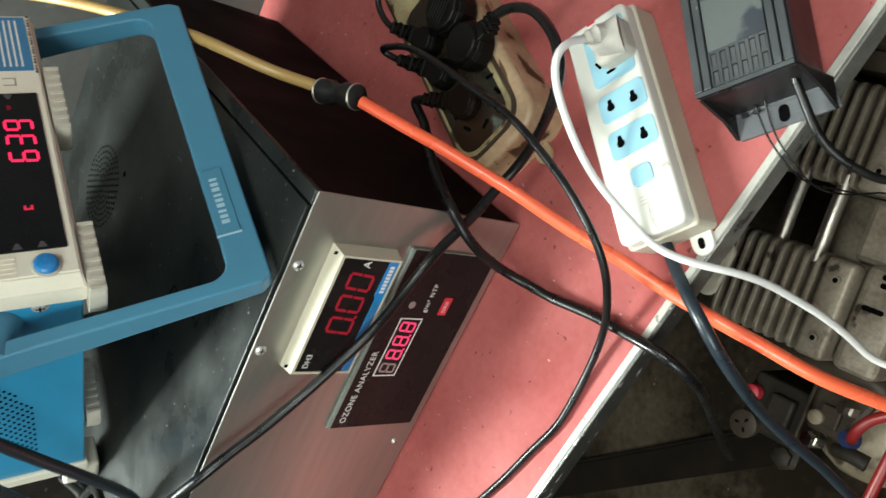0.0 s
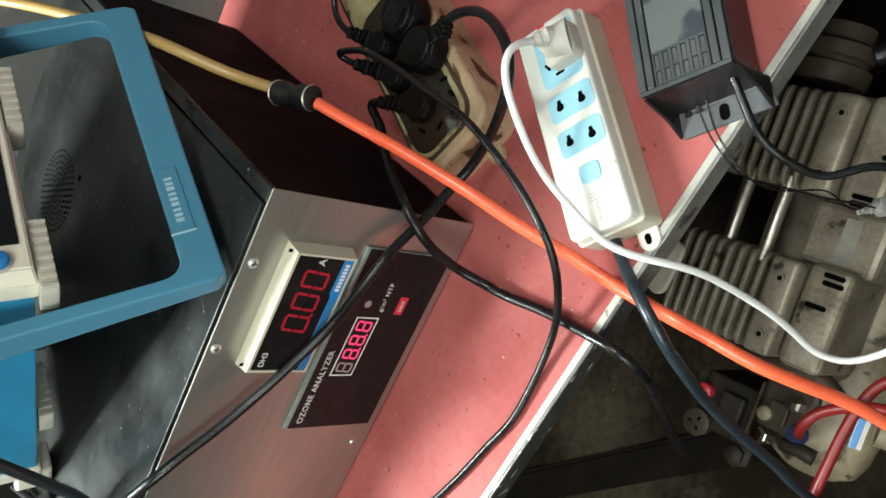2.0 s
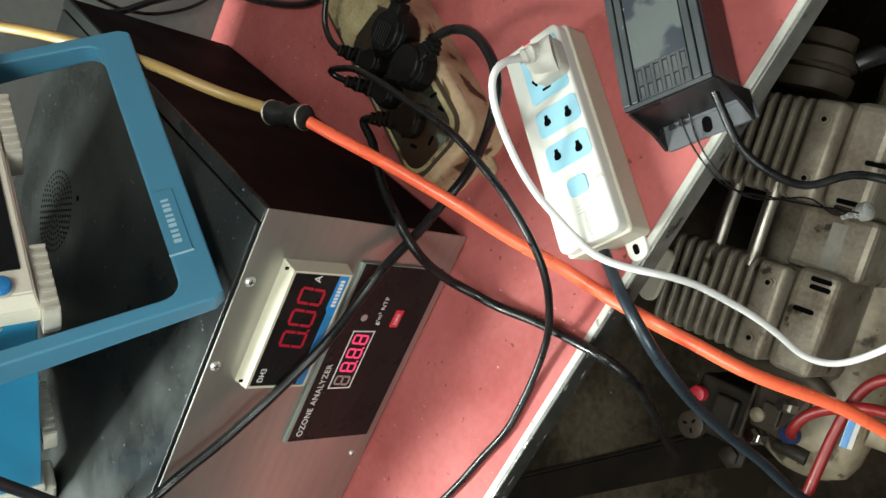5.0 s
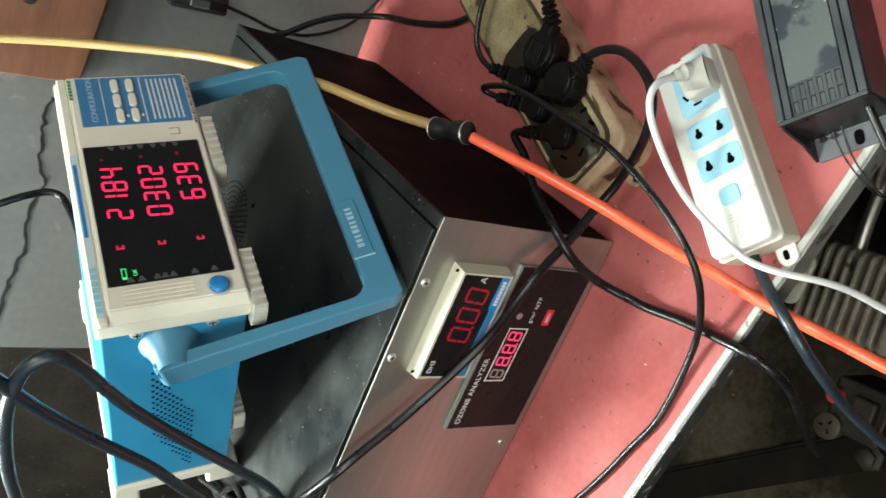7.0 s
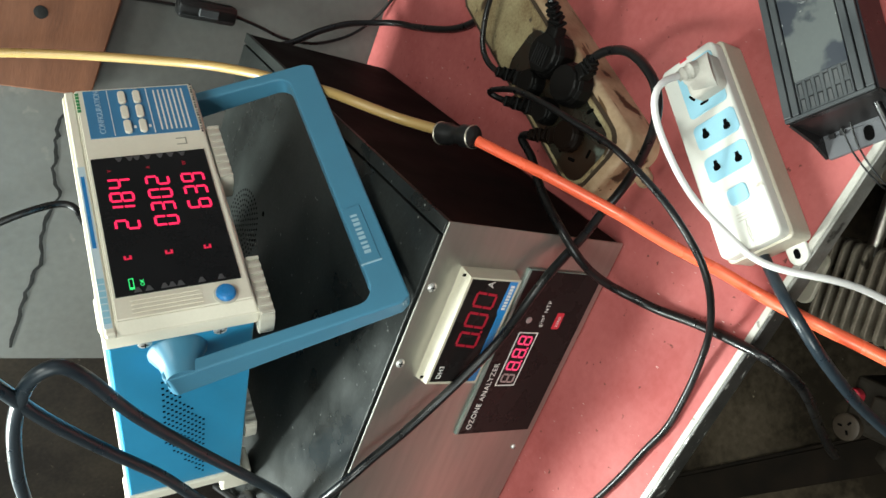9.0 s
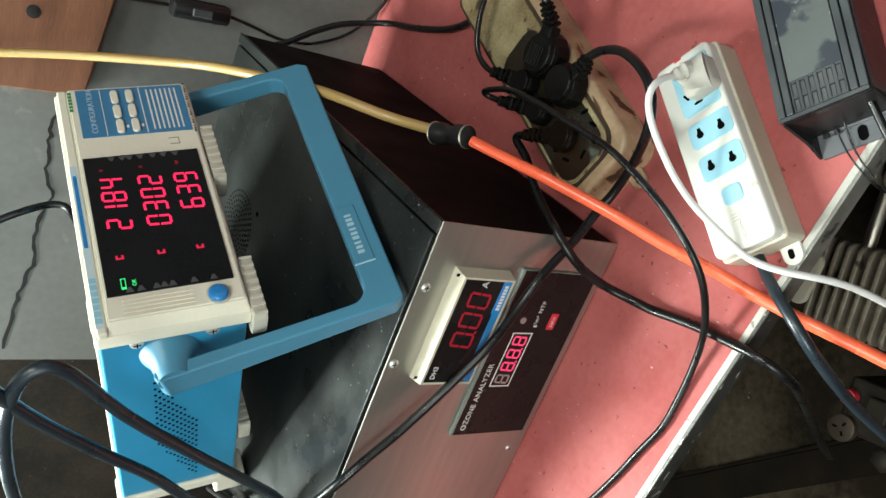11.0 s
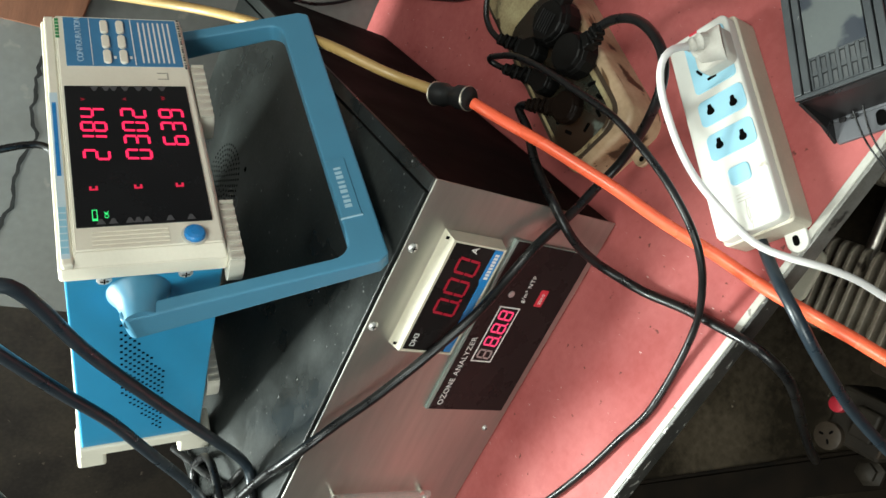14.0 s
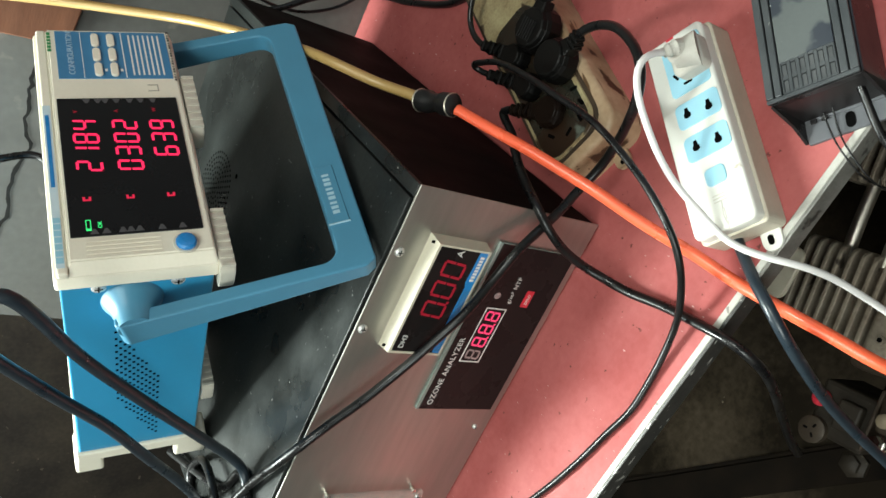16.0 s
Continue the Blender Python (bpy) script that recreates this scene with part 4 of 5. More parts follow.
black_plug(0.111, 0.096, 0.142, 0.073, 0.063, "round black mains plug with a curved cord", 0.0205, 0.023)
black_plug(0.126, 0.137, 0.172, 0.137, 0.078, "large round black mains plug with grip ridges", 0.0225, 0.024, 0.7, True)
black_plug(0.094, 0.152, 0.087, 0.200, 0.056, "black plug leaning over the rim of the old strip", 0.0135, 0.017, 0.5)
black_plug(0.077, 0.118, 0.066, 0.172, 0.056, "black plug whose cord loops back over it", 0.0135, 0.016, 0.5)
black_plug(0.069, 0.078, 0.050, 0.122, 0.052, "oily brown-black plug at the end of the old strip", 0.0160, 0.0125, 0.4, False, OILY_BROWN)

# ---- black adapter ----
A0 = Vector((0.1595, -0.1165, 0))
ad = Vector((0.715, 0.70, 0)).normalized()
asd = Vector((ad.y, -ad.x, 0))
adapter = thing("lamp_ballast", frame_at(A0, ad, asd, Vector((0, 0, 1))), "black plastic ballast box with a ribbed dusty lid", "power supply")
AL, AW = 0.165, 0.066
part("housing", joined(prism([(0.0, 0.0), (AL, 0.0), (AL, AW), (0.0, AW)], 0.004, 0.0435, 0.0015, 1)), ADAPT_SIDE, adapter, "glossy black housing")
wedge = bmesh.new()
q = [wedge.verts.new(c) for c in ((0.001, 0.0005, 0.0432), (0.001, AW - 0.0005, 0.0432), (-0.0045, 0.004, 0.003), (-0.0045, AW - 0.001, 0.003), (0.001, 0.004, 0.003), (0.001, AW - 0.001, 0.003))]
for f in ((0, 1, 3, 2), (0, 2, 4), (1, 5, 3), (2, 3, 5, 4), (0, 4, 5, 1)):
    wedge.faces.new([q[k] for k in f])
bmesh.ops.recalc_face_normals(wedge, faces=wedge.faces)
part("end_wall", wedge, ADAPT_SIDE, adapter, "glossy black end wall")
tab = prism([(-0.0225, 0.006), (0.0, 0.002), (0.0, AW + 0.003), (-0.0205, AW + 0.0065)], 0.0004, 0.0036, 0.0006, 1)
flange = part("mounting_flange", tab, FLANGE, adapter, "grey-black flange with a slot")
part("flange_slot", prism(rounded(0.0115, 0.0068, 0.0033, 5, -0.0132, 0.0375), 0.0037, 0.0041), HOLE, flange)
part("flange_step", box(-0.0062, -0.004, 0.006, AW, 0.0036, 0.0052, 0.0004, 1), FLANGE, flange)
for y0, y1 in ((0.0045, 0.0015), (AW + 0.0035, AW - 0.0005)):
    g = bmesh.new()
    t = 0.0011
    q = [g.verts.new(c) for c in ((-0.0005, y1 - t, 0.042), (-0.0215, y0 - t, 0.0034), (-0.0005, y0 - t, 0.0034), (-0.0005, y1 + t, 0.042), (-0.0215, y0 + t, 0.0034), (-0.0005, y0 + t, 0.0034), (-0.0105, (y0 + y1) / 2 - t, 0.0165), (-0.0105, (y0 + y1) / 2 + t, 0.0165))]
    for f in ((0, 2, 1, 6), (3, 7, 4, 5), (0, 6, 7, 3), (6, 1, 4, 7), (1, 2, 5, 4), (0, 3, 5, 2)):
        g.faces.new([q[k] for k in f])
    bmesh.ops.recalc_face_normals(g, faces=g.faces)
    part("gusset", g, ADAPT_SIDE, adapter)
for y in (0.013, 0.021):
    part("wire_clip", box(-0.0085, -0.0050, y - 0.0025, y + 0.0025, 0.0052, 0.0068, 0.0005, 1), ADAPT_SIDE, adapter)
lid = part("lid", box(0.0, AL, 0.0005, AW - 0.0005, 0.0435, 0.0452, 0.0006, 1), HOLE, adapter, "black lid base: seams between ridges, painted shade in the cells")
for y0, y1 in ((0.0006, 0.0062), (0.0074, 0.0125), (AW - 0.0125, AW - 0.0074), (AW - 0.0062, AW - 0.0006)):
    part("ridge", box(0.0032, AL - 0.0032, y0, y1, 0.0450, 0.0470, 0.0006, 2), BLACK_ABS, lid, "wide grey ridge")
for x0, x1 in ((0.0, 0.0030), (AL - 0.0030, AL)):
    part("end_lip", box(x0, x1, 0.0006, AW - 0.0006, 0.0450, 0.0468, 0.0005, 1), BLACK_ABS, lid)
part("dusty_panel", box(0.0270, AL - 0.0270, 0.0135, AW - 0.0135, 0.0450, 0.0463, 0.0003, 1), DUST_TOP, lid, "dusty flat panel with dark smears")
for e0, e1 in ((0.0032, 0.0268), (AL - 0.0268, AL - 0.0032)):
    n_x, n_y, yb0, yb1 = 2, 6, 0.0135, AW - 0.0135
    for i in range(n_y + 1):
        y = yb0 + (yb1 - yb0) * i / n_y
        part("grille_bar", box(e0, e1, max(yb0, y - 0.0014), min(yb1, y + 0.0014), 0.0450, 0.0466, 0.0004, 1), BLACK_ABS, lid)
    for i in range(3):
        x = e0 + (e1 - e0) * i / 2
        for k in range(n_y):
            ya, yc = yb0 + (yb1 - yb0) * k / n_y + 0.0014, yb0 + (yb1 - yb0) * (k + 1) / n_y - 0.0014
            part("grille_bridge", box(max(e0, x - 0.0017), min(e1, x + 0.0017), ya, yc, 0.0450, 0.0464), BLACK_ABS, lid)
            if i < 2:
                # cell floor stops short, the black left beside it is a painted shadow
                part("grille_cell", box(x + 0.0017, x + 0.0095, ya, ya + (yc - ya) * 0.84, 0.0450, 0.0457), CELL, lid)
part("screw", moved(turned([(0.0042, 0), (0.0042, 0.0006), (0.0030, 0.0012), (0.0012, 0.0013)], 14), Matrix.Translation((0.085, 0.033, 0.0463))), BLACK_ABS, lid, "dusty dark screw", True)

# ---- cables and tubes ----
def cable(name, pts, radius, material, label, category="cable", sides=12):
    ob = part(name, tube(pts, radius, sides), material, None, "", True)
    return tagged(ob, label, category)


cable("black_cable", [(0.1425, 0.0727, 0.063), (0.150, 0.0640, 0.066), (0.1575, 0.047, 0.069), (0.1612, 0.024, 0.076), (0.158, -0.005, 0.085), (0.151, -0.026, 0.09), (0.141, -0.037, 0.09), (0.122, -0.039, 0.082), (0.103, -0.031, 0.07), (0.08, -0.014, 0.05), (0.050, -0.001, 0.040), (0.026, 0.003, 0.046), (0.006, -0.006, 0.064), (-0.028, -0.015, 0.094), (-0.058, -0.016, 0.105), (-0.082, -0.021, 0.118), (-0.104, -0.023, 0.130), (-0.123, -0.021, 0.139), (-0.15, -0.016, 0.148), (-0.174, -0.014, 0.161), (-0.198, -0.014, 0.178), (-0.219, -0.014, 0.196), (-0.243, -0.014, 0.214), (-0.275, -0.002, 0.221), (-0.33, 0.030, 0.216), (-0.40, 0.06, 0.214), (-0.452, 0.09, 0.211)], 0.0041, RUBBER, "thick black cable draped across the steel panel")
cable("thin_black_cable", [(0.066, 0.172, 0.056), (0.064, 0.188, 0.060), (0.068, 0.188, 0.068), (0.0765, 0.166, 0.073), (0.084, 0.145, 0.077), (0.0895, 0.108, 0.085), (0.092, 0.068, 0.09), (0.092, 0.034, 0.092), (0.092, 0.006, 0.091), (0.09, -0.024, 0.09), (0.080, -0.06, 0.083), (0.071, -0.086, 0.079), (0.06, -0.107, 0.074), (0.049, -0.12, 0.066), (0.034, -0.128, 0.054), (0.015, -0.131, 0.039), (-0.009, -0.131, 0.022), (-0.032, -0.13, 0.012), (-0.062, -0.13, 0.006), (-0.084, -0.13, 0.0045), (-0.107, -0.130, 0.0045), (-0.138, -0.122, 0.0045), (-0.175, -0.114, 0.0045), (-0.217, -0.102, 0.0045), (-0.26, -0.088, 0.0045), (-0.34, -0.07, 0.0045), (-0.45, -0.06, 0.0045)], 0.0030, RUBBER, "thin black cable looping down over the red table")
cable("cut_black_cable", [(0.050, 0.122, 0.052), (0.045, 0.134, 0.052), (0.040, 0.132, 0.050), (0.034, 0.109, 0.052), (0.021, 0.064, 0.07), (0.014, 0.024, 0.085), (0.006, -0.003, 0.088), (-0.004, -0.015, 0.08), (-0.017, -0.023, 0.061), (-0.026, -0.031, 0.038), (-0.029, -0.046, 0.018), (-0.027, -0.07, 0.009), (-0.018, -0.101, 0.006), (-0.012, -0.127, 0.006), (-0.007, -0.152, 0.0075), (-0.004, -0.169, 0.006), (-0.006, -0.185, -0.002), (-0.014, -0.192, -0.022), (-0.032, -0.193, -0.055), (-0.068, -0.184, -0.12), (-0.094, -0.186, -0.16), (-0.109, -0.185, -0.19)], 0.0041, RUBBER, "black cable with a cut end hanging over the table edge")
cable("orange_tube", [(0.0430, 0.088, 0.1375), (0.044, 0.048, 0.120), (0.045, 0.022, 0.108), (0.044, -0.016, 0.087), (0.043, -0.043, 0.072), (0.040, -0.066, 0.056), (0.038, -0.09, 0.040), (0.038, -0.114, 0.026), (0.036, -0.148, 0.010), (0.039, -0.193, 0.0), (0.040, -0.221, -0.015), (0.039, -0.248, -0.035), (0.040, -0.270, -0.06), (0.041, -0.291, -0.09), (0.038, -0.312, -0.122), (0.02, -0.35, -0.20), (-0.05, -0.40, -0.40), (-0.15, -0.42, -0.735)], 0.0050, ORANGE, "glossy orange pneumatic tube", "tube", 16)
amber = cable("amber_tube", [(0.032, 0.136, 0.147), (0.025, 0.172, 0.170), (0.024, 0.195, 0.196), (0.020, 0.23, 0.217), (0.003, 0.3, 0.232), (-0.007, 0.34, 0.253), (-0.026, 0.4, 0.285), (-0.055, 0.46, 0.356), (-0.073, 0.49, 0.406), (-0.09, 0.51, 0.457), (-0.11, 0.525, 0.52), (-0.15, 0.53, 0.62)], 0.0050, AMBER, "translucent amber tube running up to the wall", "tube", 16)
union = thing("tube_union", frame_at(Vector((0.0375, 0.1130, 0.1425)), Vector((0, 0, 1)), Vector((0, 0, 1)).cross(Vector((0.0105, -0.044, -0.012)).normalized()), Vector((0.0105, -0.044, -0.012)).normalized()), "black push-in union joining the amber and orange tubes", "fitting")
part("union_body", turned([(0.0085, -0.023), (0.0105, -0.0215), (0.0108, -0.009), (0.0085, -0.006), (0.0085, 0.006), (0.0108, 0.009), (0.0105, 0.0215), (0.0085, 0.023)], 24), FIT_BLACK, union, "", True)
for z in (-0.0205, 0.0205):
    part("collar", moved(turned([(0.0105, -0.0009), (0.0113, 0), (0.0105, 0.0009)], 20), Matrix.Translation((0, 0, z))), shader("dull_ring", (0.5, 0.45, 0.36), 0.4, 0.8, scale=80, mix=0.4) if z < 0 else bpy.data.materials["dull_ring"], union, "thin metal collar", True)
cable("mains_cable", [(0.1605, -0.0305, 0.0715), (0.156, -0.036, 0.09), (0.148, -0.039, 0.1), (0.137, -0.043, 0.1), (0.125, -0.05, 0.095), (0.111, -0.06, 0.085), (0.096, -0.071, 0.072), (0.084, -0.085, 0.061), (0.076, -0.101, 0.052), (0.07, -0.121, 0.045), (0.064, -0.138, 0.039), (0.064, -0.154, 0.029), (0.068, -0.169, 0.015), (0.072, -0.181, -0.003), (0.072, -0.191, -0.03), (0.068, -0.202, -0.06), (0.063, -0.216, -0.09), (0.055, -0.229, -0.12), (0.046, -0.242, -0.147), (0.049, -0.259, -0.16), (0.068, -0.277, -0.16), (0.11, -0.30, -0.16), (0.16, -0.32, -0.18)], 0.0028, CORD_WHITE, "white mains cord hanging over the table edge")
cable("navy_cable", [(0.070, -0.122, 0.010), (0.063, -0.133, 0.0115), (0.058, -0.145, 0.015), (0.049, -0.166, 0.021), (0.039, -0.191, 0.024), (0.024, -0.209, 0.010), (0.002, -0.220, -0.03), (-0.020, -0.225, -0.08), (-0.040, -0.238, -0.13), (-0.058, -0.254, -0.18), (-0.089, -0.278, -0.26), (-0.13, -0.31, -0.42), (-0.15, -0.34, -0.738)], 0.0045, NAVY_RUBBER, "thick blue-black cable from the white strip to the floor")
cable("looped_cable", [(-0.45, 0.10, 0.36), (-0.36, 0.06, 0.42), (-0.266, 0.023, 0.459), (-0.199, -0.003, 0.478), (-0.151, -0.022, 0.486), (-0.115, -0.036, 0.485), (-0.102, -0.040, 0.475), (-0.115, -0.035, 0.456), (-0.166, -0.013, 0.409), (-0.223, 0.011, 0.345), (-0.280, 0.035, 0.277), (-0.318, 0.050, 0.232), (-0.336, 0.052, 0.214), (-0.350, 0.040, 0.2095), (-0.38, 0.035, 0.2095), (-0.42, 0.05, 0.2095)], 0.0046, NAVY_RUBBER, "thick dark cable looping in front of the meter")
cable("looped_cable", [(-0.06, -0.05, 0.56), (-0.092, -0.044, 0.53), (-0.125, -0.032, 0.5), (-0.163, -0.017, 0.466), (-0.213, 0.004, 0.412), (-0.255, 0.022, 0.364), (-0.306, 0.043, 0.316), (-0.36, 0.066, 0.265), (-0.41, 0.09, 0.225), (-0.445, 0.12, 0.2095)], 0.0046, NAVY_RUBBER, "thick dark cable hanging down beside the meter")
cable("switch_cord", [(-0.05, 0.552, 0.46), (-0.012, 0.548, 0.36), (-0.003, 0.545, 0.318), (0.001, 0.545, 0.28)], 0.0022, RUBBER, "thin black cord above the inline switch")
cable("switch_cord", [(0.006, 0.545, 0.205), (0.0, 0.545, 0.165), (-0.006, 0.545, 0.136), (-0.002, 0.545, 0.090), (0.020, 0.545, 0.045), (0.05, 0.54, 0.02), (0.09, 0.53, 0.006), (0.16, 0.50, 0.004)], 0.0022, RUBBER, "thin black cord below the inline switch")
sw = thing("inline_switch", frame_at(Vector((0.0035, 0.542, 0.242)), Vector((0, -1, 0)), Vector((0.995, 0, 0.07)), Vector((-0.07, 0, 0.995))), "black inline cord switch hanging on the wall", "switch")
part("switch_body", moved(prism(rounded(0.02, 0.022, 0.006, 4), -0.036, 0.036, 0.004, 2), Matrix.Identity(4)), FIT_BLACK, sw, "", True)
part("slider", box(0.009, 0.013, -0.005, 0.005, -0.012, 0.012, 0.001, 1), BLACK_ABS, sw)
cable("back_cable", [(-0.015, 0.53, 0.15), (-0.004, 0.53, 0.126), (0.016, 0.53, 0.1), (0.037, 0.528, 0.064), (0.048, 0.522, 0.033), (0.060, 0.505, 0.008), (0.073, 0.442, 0.0046), (0.094, 0.369, 0.0046), (0.118, 0.328, 0.008), (0.140, 0.305, 0.02), (0.165, 0.300, 0.035), (0.19, 0.31, 0.05)], 0.0042, RUBBER, "black cable coming down behind the case to the old strip")
cable("strip_cord", [(0.087, 0.200, 0.056), (0.088, 0.215, 0.058), (0.098, 0.228, 0.062), (0.118, 0.235, 0.066), (0.15, 0.243, 0.066), (0.20, 0.26, 0.05), (0.26, 0.30, 0.02)], 0.0030, RUBBER, "thin black cord rising past the old strip")
cable("strip_cord", [(0.172, 0.137, 0.078), (0.184, 0.139, 0.084), (0.205, 0.145, 0.086), (0.24, 0.16, 0.07), (0.30, 0.20, 0.02)], 0.0038, RUBBER, "black cord leaving the large plug")
cable("meter_cord", [(-0.315, 0.40, 0.33), (-0.285, 0.45, 0.335), (-0.258, 0.5, 0.354), (-0.262, 0.505, 0.375), (-0.269, 0.5, 0.397), (-0.29, 0.5, 0.43), (-0.33, 0.5, 0.48)], 0.0045, RUBBER, "black mains cord behind the meter")
cable("coiled_cord", [(-0.448, 0.2, 0.215), (-0.416, 0.13, 0.2095), (-0.386, 0.08, 0.2095), (-0.346, 0.062, 0.2095), (-0.366, 0.02, 0.2095), (-0.426, 0.03, 0.2095), (-0.448, 0.09, 0.2095), (-0.436, 0.15, 0.2095), (-0.386, 0.12, 0.218), (-0.396, 0.06, 0.218), (-0.448, 0.02, 0.2095)], 0.0042, RUBBER, "black cord coiled on the case lid")
cable("ballast_cable", [(0.203, -0.150, 0.026), (0.196, -0.158, 0.022), (0.180, -0.177, 0.016), (0.171, -0.187, 0.008), (0.167, -0.202, -0.005), (0.166, -0.213, -0.02), (0.168, -0.221, -0.03), (0.175, -0.227, -0.036), (0.184, -0.233, -0.04), (0.191, -0.240, -0.05), (0.194, -0.253, -0.06), (0.20, -0.28, -0.08)], 0.0029, RUBBER, "black cable leaving the ballast box")
for k, o in enumerate((0.0, 0.006)):
    cable("thin_wire", [(0.172 + o, -0.137 - o * 0.6, 0.012), (0.160 + o, -0.151, 0.008), (0.149 + o * 0.6, -0.173, 0.003), (0.144, -0.181 - o, -0.02), (0.148, -0.187 - o, -0.06), (0.153 + o, -0.199, -0.1), (0.159 - o, -0.208, -0.14), (0.162, -0.213 + o, -0.165)], 0.0007, RUBBER, "thin black wire from the ballast box")

# ---- compressor under the table edge ----
CE1, CE2 = Vector((0.974, 0.225, 0)), Vector((0.225, -0.974, 0))
comp = thing("air_compressor", frame_at(Vector((0.045, -0.172, -0.21)), CE1, CE2, Vector((0, 0, -1))), "greasy twin-head air compressor standing on the floor", "compressor")
# local x: between the heads, y: outwards from the table, z: down


def head_block(a):
    body = part("cylinder_head", box(a - 0.043, a + 0.043, -0.100, 0.010, 0.016, 0.075, 0.004), CAST, comp, "finned cast aluminium cylinder head")
    for k in range(8):
        y = -0.100 + 0.0112 * k
        part("fin", moved(prism(rounded(0.090, 0.060, 0.010, 4), -0.0021, 0.0021, 0.0008, 1), Matrix.Translation((a, y, 0.030)) @ Matrix.Rotation(radians(90), 4, "X")), CAST, body)
    part("cover", box(a - 0.045, a + 0.045, -0.015, 0.012, -0.002, 0.05, 0.005, 3), CAST, body, "smooth cover with two bolts", True)
    for da in (-0.0265, 0.0265):
        b = part("bolt", moved(turned([(0.0065, 0.0), (0.0065, 0.001), (0.0045, 0.0012), (0.004, 0.004), (0.002, 0.004)], 16), Matrix.Translation((a + da, 0.0, -0.002)) @ Matrix.Rotation(radians(180), 4, "X")), CHROME if da > 9 else CAST, body, "", True)
        part("bolt_socket", moved(turned([(0.0025, 0), (0.0025, 0.0006)], 6), Matrix.Translation((a + da, 0.0, -0.0062)) @ Matrix.Rotation(radians(180), 4, "X")), HOLE, body)


head_block(0.0)
head_block(0.150)
for y in (-0.068, -0.031):
    part("tube", tube([(0.035, y, 0.018), (0.075, y, 0.016), (0.115, y, 0.018)], 0.0065, 14), DULL_CHROME, comp, "bright metal crossover tube", True)
part("motor_housing", box(0.046, 0.104, -0.01, 0.060, 0.035, 0.16, 0.006), CAST, comp, "dull grey motor housing")
for a in (0.0, 0.150):
    sh = part("shroud", box(a - 0.046, a + 0.050, 0.014, 0.054, 0.010, 0.10, 0.008, 3), CAST, comp, "shroud with cooling slots")
    for da, yy_ in (((0.0415, 0.038), (0.0345, 0.039), (0.0122, 0.0315)) if a == 0 else ((-0.0375, 0.036), (-0.0440, 0.036), (-0.001, 0.048))):
        part("cooling_slot", moved(prism(rounded(0.0046, 0.0185, 0.0021, 4), 0, 0.0008), Matrix.Translation((a + da, yy_, 0.0092))), HOLE, sh)
part("name_plate", box(0.052, 0.094, 0.022, 0.036, 0.0335, 0.035), shader("dull_plate", (0.35, 0.33, 0.29), 0.5, 0.4, scale=60, mix=0.6), comp, "dull data plate")
part("tank", moved(turned([(0.01, -0.163), (0.028, -0.159), (0.042, -0.150), (0.049, -0.133), (0.052, -0.110), (0.052, 0.26), (0.050, 0.285), (0.03, 0.30), (0.01, 0.305)], 44), Matrix.Translation((0.0, 0.031, 0.160)) @ Matrix.Rotation(radians(90), 4, "Y")), GREASY_CREAM, comp, "cream tank with oil stains", True)
part("crankcase", box(-0.06, 0.21, -0.06, 0.05, 0.075, 0.26, 0.02, 3), CAST, comp, "dark cast crankcase", True)
part("pump_foot", box(-0.13, 0.28, -0.10, 0.20, 0.30, 0.33, 0.004), DARK_STEEL, comp)
for a in (-0.10, 0.25):
    for y in (-0.07, 0.17):
        part("leg", box(a - 0.02, a + 0.02, y - 0.02, y + 0.02, 0.32, 0.54, 0.004), DARK_STEEL, comp)
part("end_casting", joined(prism([(-0.128, -0.016), (-0.078, -0.020), (-0.060, 0.030), (-0.084, 0.036), (-0.126, 0.020)], 0.100, 0.20, 0.005, 2), box(-0.118, -0.096, -0.006, 0.014, 0.094, 0.104, 0.002)), GREASY_BROWN, comp, "dark oily end casting")
part("elbow", tube([(-0.062, -0.048, 0.080), (-0.062, -0.030, 0.074), (-0.0560, 0.0, 0.070), (-0.0535, 0.018, 0.070), (-0.0545, 0.040, 0.072), (-0.066, 0.052, 0.086)], 0.0085, 14), GREASY_BROWN, comp, "dull grease-covered pipe", True)
regulator = part("regulator", joined(box(-0.162, -0.100, -0.088, -0.024, 0.118, 0.20, 0.005), box(-0.146, -0.112, -0.060, -0.034, 0.106, 0.12, 0.003)), GREASE_BLACK, comp, "dark pressure switch box")
part("bracket", box(-0.152, -0.084, -0.0215, -0.0180, 0.098, 0.17, 0.001, 1), GREASY_BROWN, comp, "thin greasy steel bracket")
gauge = part("gauge", moved(turned([(0.0150, 0), (0.0150, 0.009), (0.0120, 0.0105), (0.004, 0.0105), (0.0, 0.0105)], 24), Matrix.Translation((-0.158, -0.077, 0.118)) @ Matrix.Rotation(radians(180), 4, "X")), GREASY_BROWN, comp, "round brown socket with three holes", True)
for k in range(3):
    part("pin_hole", moved(prism(rounded(0.0055, 0.0026, 0.0012, 3), 0, 0.0004), Matrix.Translation((-0.158 + 0.0062 * math.cos(k * 2.094 + 0.5), -0.077 + 0.0062 * math.sin(k * 2.094 + 0.5), 0.1071)) @ Matrix.Rotation(k * 2.094 + 0.5, 4, "Z")), HOLE, gauge)
part("knob", moved(turned([(0.0088, 0), (0.0092, 0.004), (0.0086, 0.011), (0.0066, 0.0125)], 20), Matrix.Translation((-0.1207, -0.0771, 0.110)) @ Matrix.Rotation(radians(180), 4, "X")), RED_KNOB, regulator, "red knob", True)
